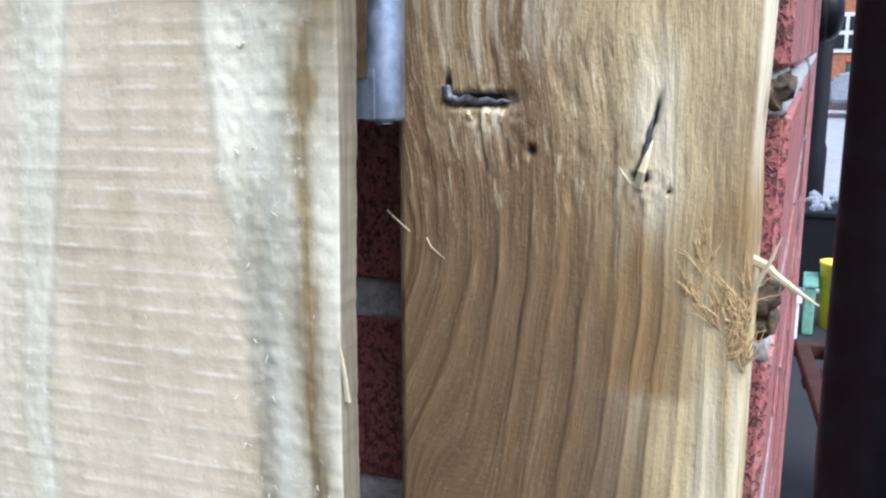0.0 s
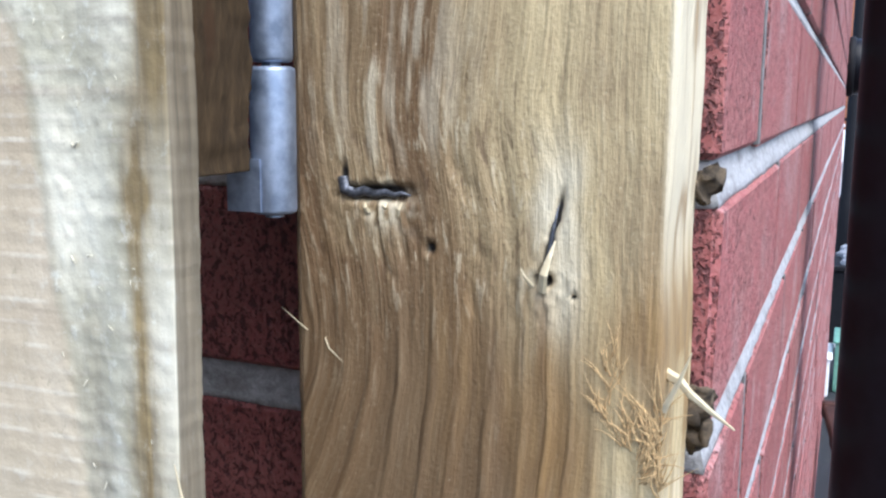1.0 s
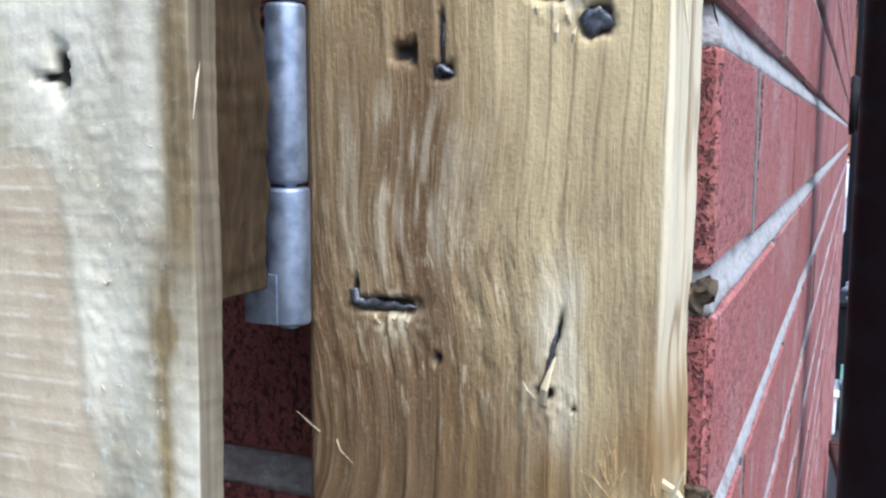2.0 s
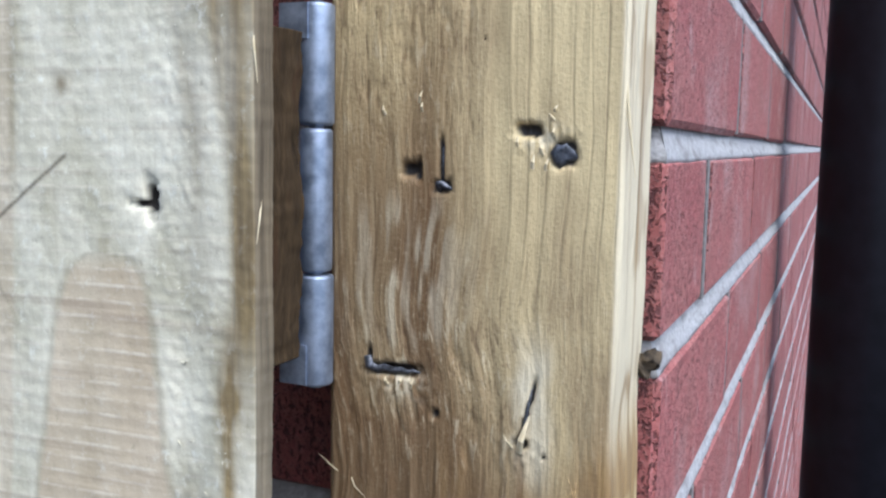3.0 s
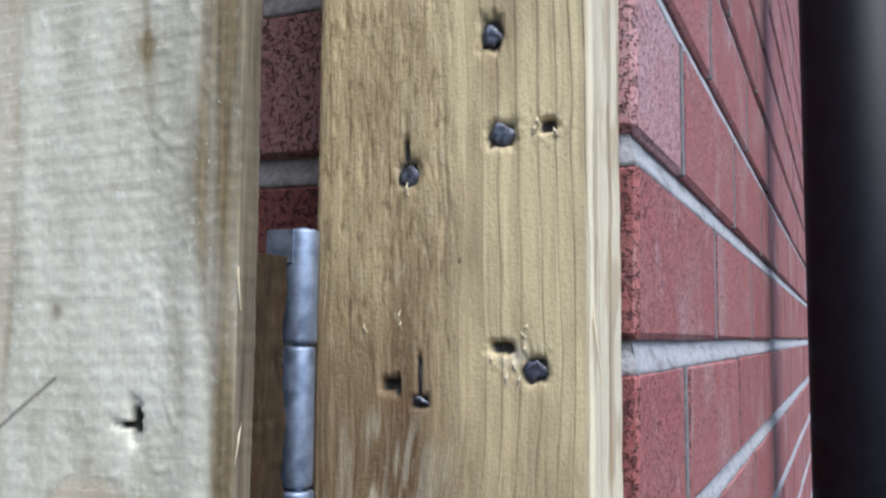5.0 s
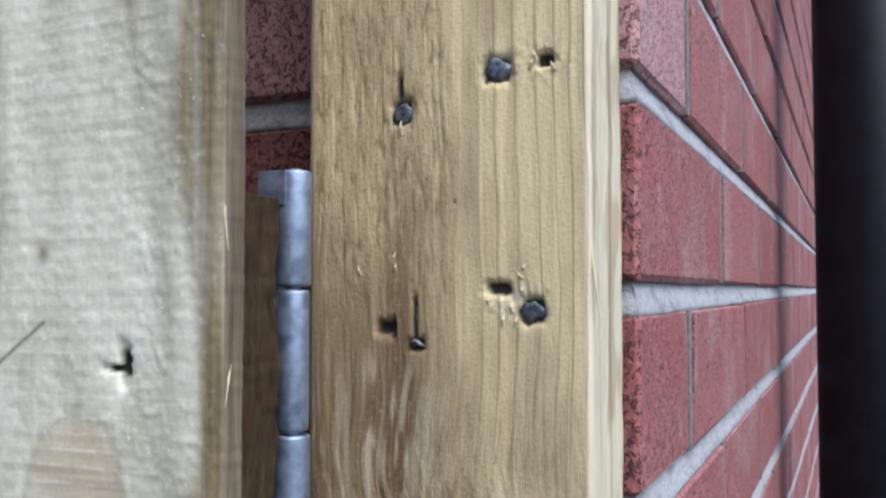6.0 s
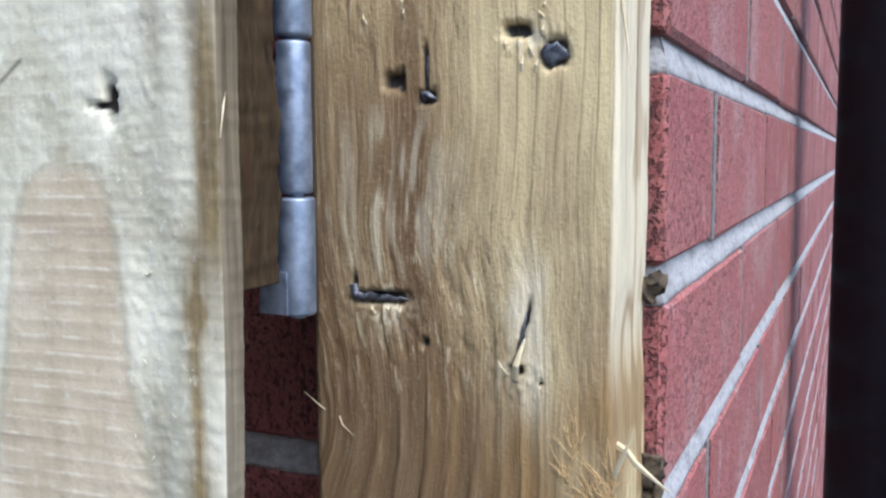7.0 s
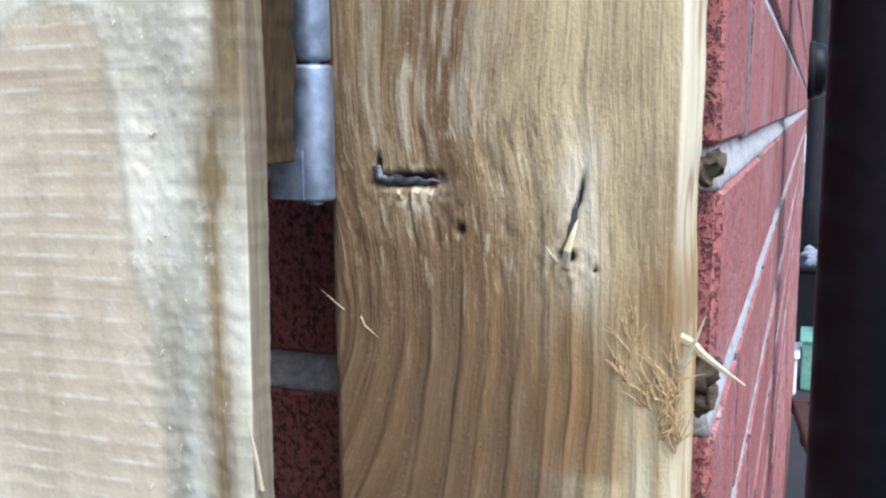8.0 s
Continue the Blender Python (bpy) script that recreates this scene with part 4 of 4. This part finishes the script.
def knuckle(z0, z1, r):
    bm = lathe([(0, z0), (r - 0.0009, z0), (r - 0.0002, z0 + 0.0004), (r, z0 + 0.0012), (r, z1 - 0.0012), (r - 0.0002, z1 - 0.0004), (r - 0.0009, z1), (0, z1)], LEANING, 40)
    for v in bm.verts:
        v.co += noise.noise_vector(v.co * 160) * 0.00008
    part("knuckle", bm, ZINC, hinge, smooth=True)


for z0, z1, r in ((-0.0615, -0.0246, 0.0058), (-0.0236, 0.0230, 0.0053), (0.0240, 0.0625, 0.0058)):
    knuckle(z0, z1, r)
part("pin", lathe([(0, -0.0625), (0.0024, -0.0625), (0.0024, 0.0632), (0, 0.0632)], LEANING, 16), ZINC, hinge)
bm = bmesh.new()
for z0, z1, x0, x1 in ((1.3192, 1.3325, -0.1135, -0.1035), (1.3325, 1.4310, -0.165, -0.1120), (1.4310, 1.4423, -0.1135, -0.1030)):
    box(x0, x1, -0.0628, -0.0604, z0, z1, 0.0, 1, bm)
part("gate_leaf", bm, ZINC, hinge)
part("post_leaf", box(-0.1066, -0.1044, -0.0530, -0.0150, 1.3585, 1.4015, 0.0004, 1), ZINC, hinge)

# ---------- yard and car park beyond ----------
def bench(x, y, turn, wide, long, h):
    """Narrow slats with gaps on two cross frames; the far left corner at x, y, the slats running towards the gate."""
    ob = thing("bench", (x, y, 0), "wet dark brown slatted plastic bench on the asphalt", "bench")
    m = Matrix.Translation((x, y, 0)) @ Matrix.Rotation(radians(turn), 4, "Z")

    def piece(name, bm, parent):
        bmesh.ops.transform(bm, matrix=m, verts=bm.verts)
        return part(name, bm, BROWN, parent)
    n = 5
    w = wide / n
    for k in range(n):
        piece("slat", box(k * w, k * w + 0.55 * w, -long, -0.004, h - 0.035, h, 0.007, 3), ob)
    piece("end_rail", box(0, wide - 0.45 * w, 0.0, 0.035, h - 0.045, h + 0.004, 0.006), ob)
    for yy in (-0.14, -long + 0.14):
        piece("frame", box(0.012, wide - 0.05, yy - 0.03, yy + 0.03, h - 0.085, h - 0.036, 0.005), ob)
        for xx in (0.17, wide - 0.09):
            piece("leg", box(xx - 0.025, xx + 0.025, yy - 0.028, yy + 0.028, 0.0, h - 0.086, 0.004), ob)


bench(0.008, 2.66, 6.4, 0.40, 0.86, 0.45)


def tub(name, x, y, r, h, mat, label, category):
    ob = thing(name, (x, y, 0), label, category)
    m = Matrix.Translation((x, y, 0))
    part("body", lathe([(0, 0), (r * 0.82, 0), (r, h * 0.96), (r * 1.07, h * 0.96), (r * 1.07, h), (r * 0.96, h), (r * 0.78, 0.02), (0, 0.02)], m, 32), mat, ob, smooth=True)


def crate(name, x0, x1, y0, y1, h, mat, label, category):
    ob = thing(name, ((x0 + x1) / 2, (y0 + y1) / 2, 0), label, category)
    part("body", box(x0, x1, y0, y1, 0, h * 0.94, 0.012), mat, ob)
    part("lid", box(x0 - 0.01, x1 + 0.01, y0 - 0.01, y1 + 0.01, h * 0.94 + 0.001, h, 0.006), mat, ob)


crate("storage_box", -0.36, 0.012, 4.22, 4.50, 0.19, WHITE, "white plastic storage box on the asphalt", "box")
crate("green_crate", 0.030, 0.080, 4.32, 4.6, 0.25, TEAL, "pale green plastic crate on the asphalt", "crate")
tub("yellow_bucket", 0.165, 4.52, 0.072, 0.33, YELLOW, "bright yellow plastic bucket on the asphalt", "bucket")


def planter(x0, x1, y0, y1, h):
    ob = thing("planter", ((x0 + x1) / 2, (y0 + y1) / 2, 0), "black plastic planter with dull grey contents", "planter")
    bm = box(x0, x1, y0, y1, 0, h, 0.01)
    part("body", bm, BLACK, ob)
    part("rim", box(x0 - 0.015, x1 + 0.015, y0 - 0.015, y1 + 0.015, h + 0.001, h + 0.03, 0.006), BLACK, ob)
    bm = bmesh.new()
    rnd = random.Random(4)
    for k in range(60):
        bmesh.ops.create_icosphere(bm, subdivisions=1, radius=rnd.uniform(0.015, 0.035), matrix=Matrix.Translation((rnd.uniform(x0 + 0.03, x1 - 0.03), rnd.uniform(y0 + 0.03, y1 - 0.03), h + 0.035 + rnd.uniform(0, 0.03))))
    tagged(part("gravel", bm, GREY, ob, "wet grey gravel"), kind="stuff")


planter(-0.02, 0.5, 5.25, 5.7, 0.42)


def lamp_post(x, y):
    ob = thing("lamp_post", (x, y, 0), "tall black painted lamp post in the yard", "lamp post")
    part("column", lathe([(0, 0), (0.085, 0), (0.085, 0.5), (0.068, 0.56), (0.066, 4.2), (0, 4.2)], Matrix.Translation((x, y, 0)), 32), BLACK, ob, smooth=True)
    part("bracket", box(x - 0.10, x + 0.02, y - 0.015, y + 0.015, 1.18, 1.21, 0.004), BLACK, ob)


lamp_post(0.05, 8.4)


def white_post(x, y, h):
    ob = thing("bollard", (x, y, 0), "white painted square post standing on the paving", "post")
    part("shaft", box(x - 0.04, x + 0.04, y - 0.04, y + 0.04, 0.0, h, 0.006), WHITE, ob)
    part("cap", box(x - 0.05, x + 0.05, y - 0.05, y + 0.05, h + 0.001, h + 0.03, 0.01), WHITE, ob)


white_post(-0.075, 8.8, 1.12)


def car(x, y, mat, label):
    ob = thing("car", (x, y, 0), label, "car", "parked cars")
    prof = [(-2.05, 0.32), (-2.08, 0.62), (-1.95, 0.84), (-1.1, 0.95), (-0.55, 1.38), (0.85, 1.42), (1.6, 1.0), (2.02, 0.9), (2.08, 0.5), (2.0, 0.3)]
    bm = bmesh.new()
    rows = []
    for w in (-0.84, 0.84):
        rows.append([bm.verts.new((x + px, y + w * (0.82 if pz > 1.2 else 1), pz)) for px, pz in prof])
    bm.faces.new(rows[0])
    bm.faces.new(rows[1][::-1])
    for k in range(len(prof)):
        bm.faces.new((rows[0][k], rows[1][k], rows[1][(k + 1) % len(prof)], rows[0][(k + 1) % len(prof)]))
    bmesh.ops.bevel(bm, geom=bm.edges[:], offset=0.06, segments=2, affect="EDGES")
    part("body", bm, mat, ob, smooth=False)
    for sx in (-1.3, 1.3):
        for sy in (-0.8, 0.8):
            m = Matrix.Translation((x + sx, y + sy, 0.32)) @ Matrix.Rotation(radians(90), 4, "X")
            w = part("wheel", lathe([(0, -0.1), (0.2, -0.1), (0.32, -0.09), (0.32, 0.09), (0.2, 0.1), (0, 0.1)], m, 24), BLACK, ob)
    for k in (-0.62, 0.35):
        part("window", box(x + k, x + k + 0.75, y - 0.795, y - 0.780, 0.98, 1.30, 0.004), GLASS, ob)


car(2.3, 20.5, GREY, "silver grey parked car on the wet paving")
car(-2.1, 17.0, WHITE, "white parked car on the wet paving")


def wheelie_bin(x, y):
    ob = thing("wheelie_bin", (x, y, 0), "dark green wheelie bin with a red lid by the house", "wheelie bin")
    part("body", box(x - 0.26, x + 0.26, y - 0.3, y + 0.3, 0.05, 1.0, 0.04), GREEN, ob)
    part("lid", box(x - 0.28, x + 0.28, y - 0.33, y + 0.33, 1.002, 1.09, 0.03), RED, ob, "red lid")
    for s in (-0.24, 0.24):
        part("wheel", lathe([(0, -0.03), (0.1, -0.03), (0.1, 0.03), (0, 0.03)], Matrix.Translation((x + s, y + 0.28, 0.1)) @ Matrix.Rotation(radians(90), 4, "Y"), 20), BLACK, ob)


wheelie_bin(0.95, 27.0)


def house(y):
    ob = thing("house", (0, y, 0), "orange brick house with white framed windows", "house")
    part("wall", box(-9, 9, y, y + 7, 0, 5.2), FARBRICK, ob)
    bm = bmesh.new()
    pts = [(-9.4, y - 0.4, 5.201), (9.4, y - 0.4, 5.201), (9.4, y + 7.4, 5.201), (-9.4, y + 7.4, 5.201), (-9.4, y + 3.5, 7.4), (9.4, y + 3.5, 7.4)]
    v = [bm.verts.new(p) for p in pts]
    for f in ((0, 1, 5, 4), (2, 3, 4, 5), (1, 2, 5), (3, 0, 4), (3, 2, 1, 0)):
        bm.faces.new([v[i] for i in f])
    part("roof", bm, BLACK, ob)
    for wx in (-6.6, -3.2, 0.72, 4.6):
        for wz in (1.25, 3.6):
            win = part("window", box(wx - 0.55, wx + 0.55, y - 0.04, y - 0.001, wz, wz + 1.15, 0.01), WHITE, ob, "white framed window")
            for a in (-0.25, 0.25):
                for b in (0.32, 0.84):
                    part("pane", box(wx + a - 0.20, wx + a + 0.20, y - 0.052, y - 0.041, wz + b - 0.20, wz + b + 0.20), GLASS, win)


house(30.0)
lay_bricks()
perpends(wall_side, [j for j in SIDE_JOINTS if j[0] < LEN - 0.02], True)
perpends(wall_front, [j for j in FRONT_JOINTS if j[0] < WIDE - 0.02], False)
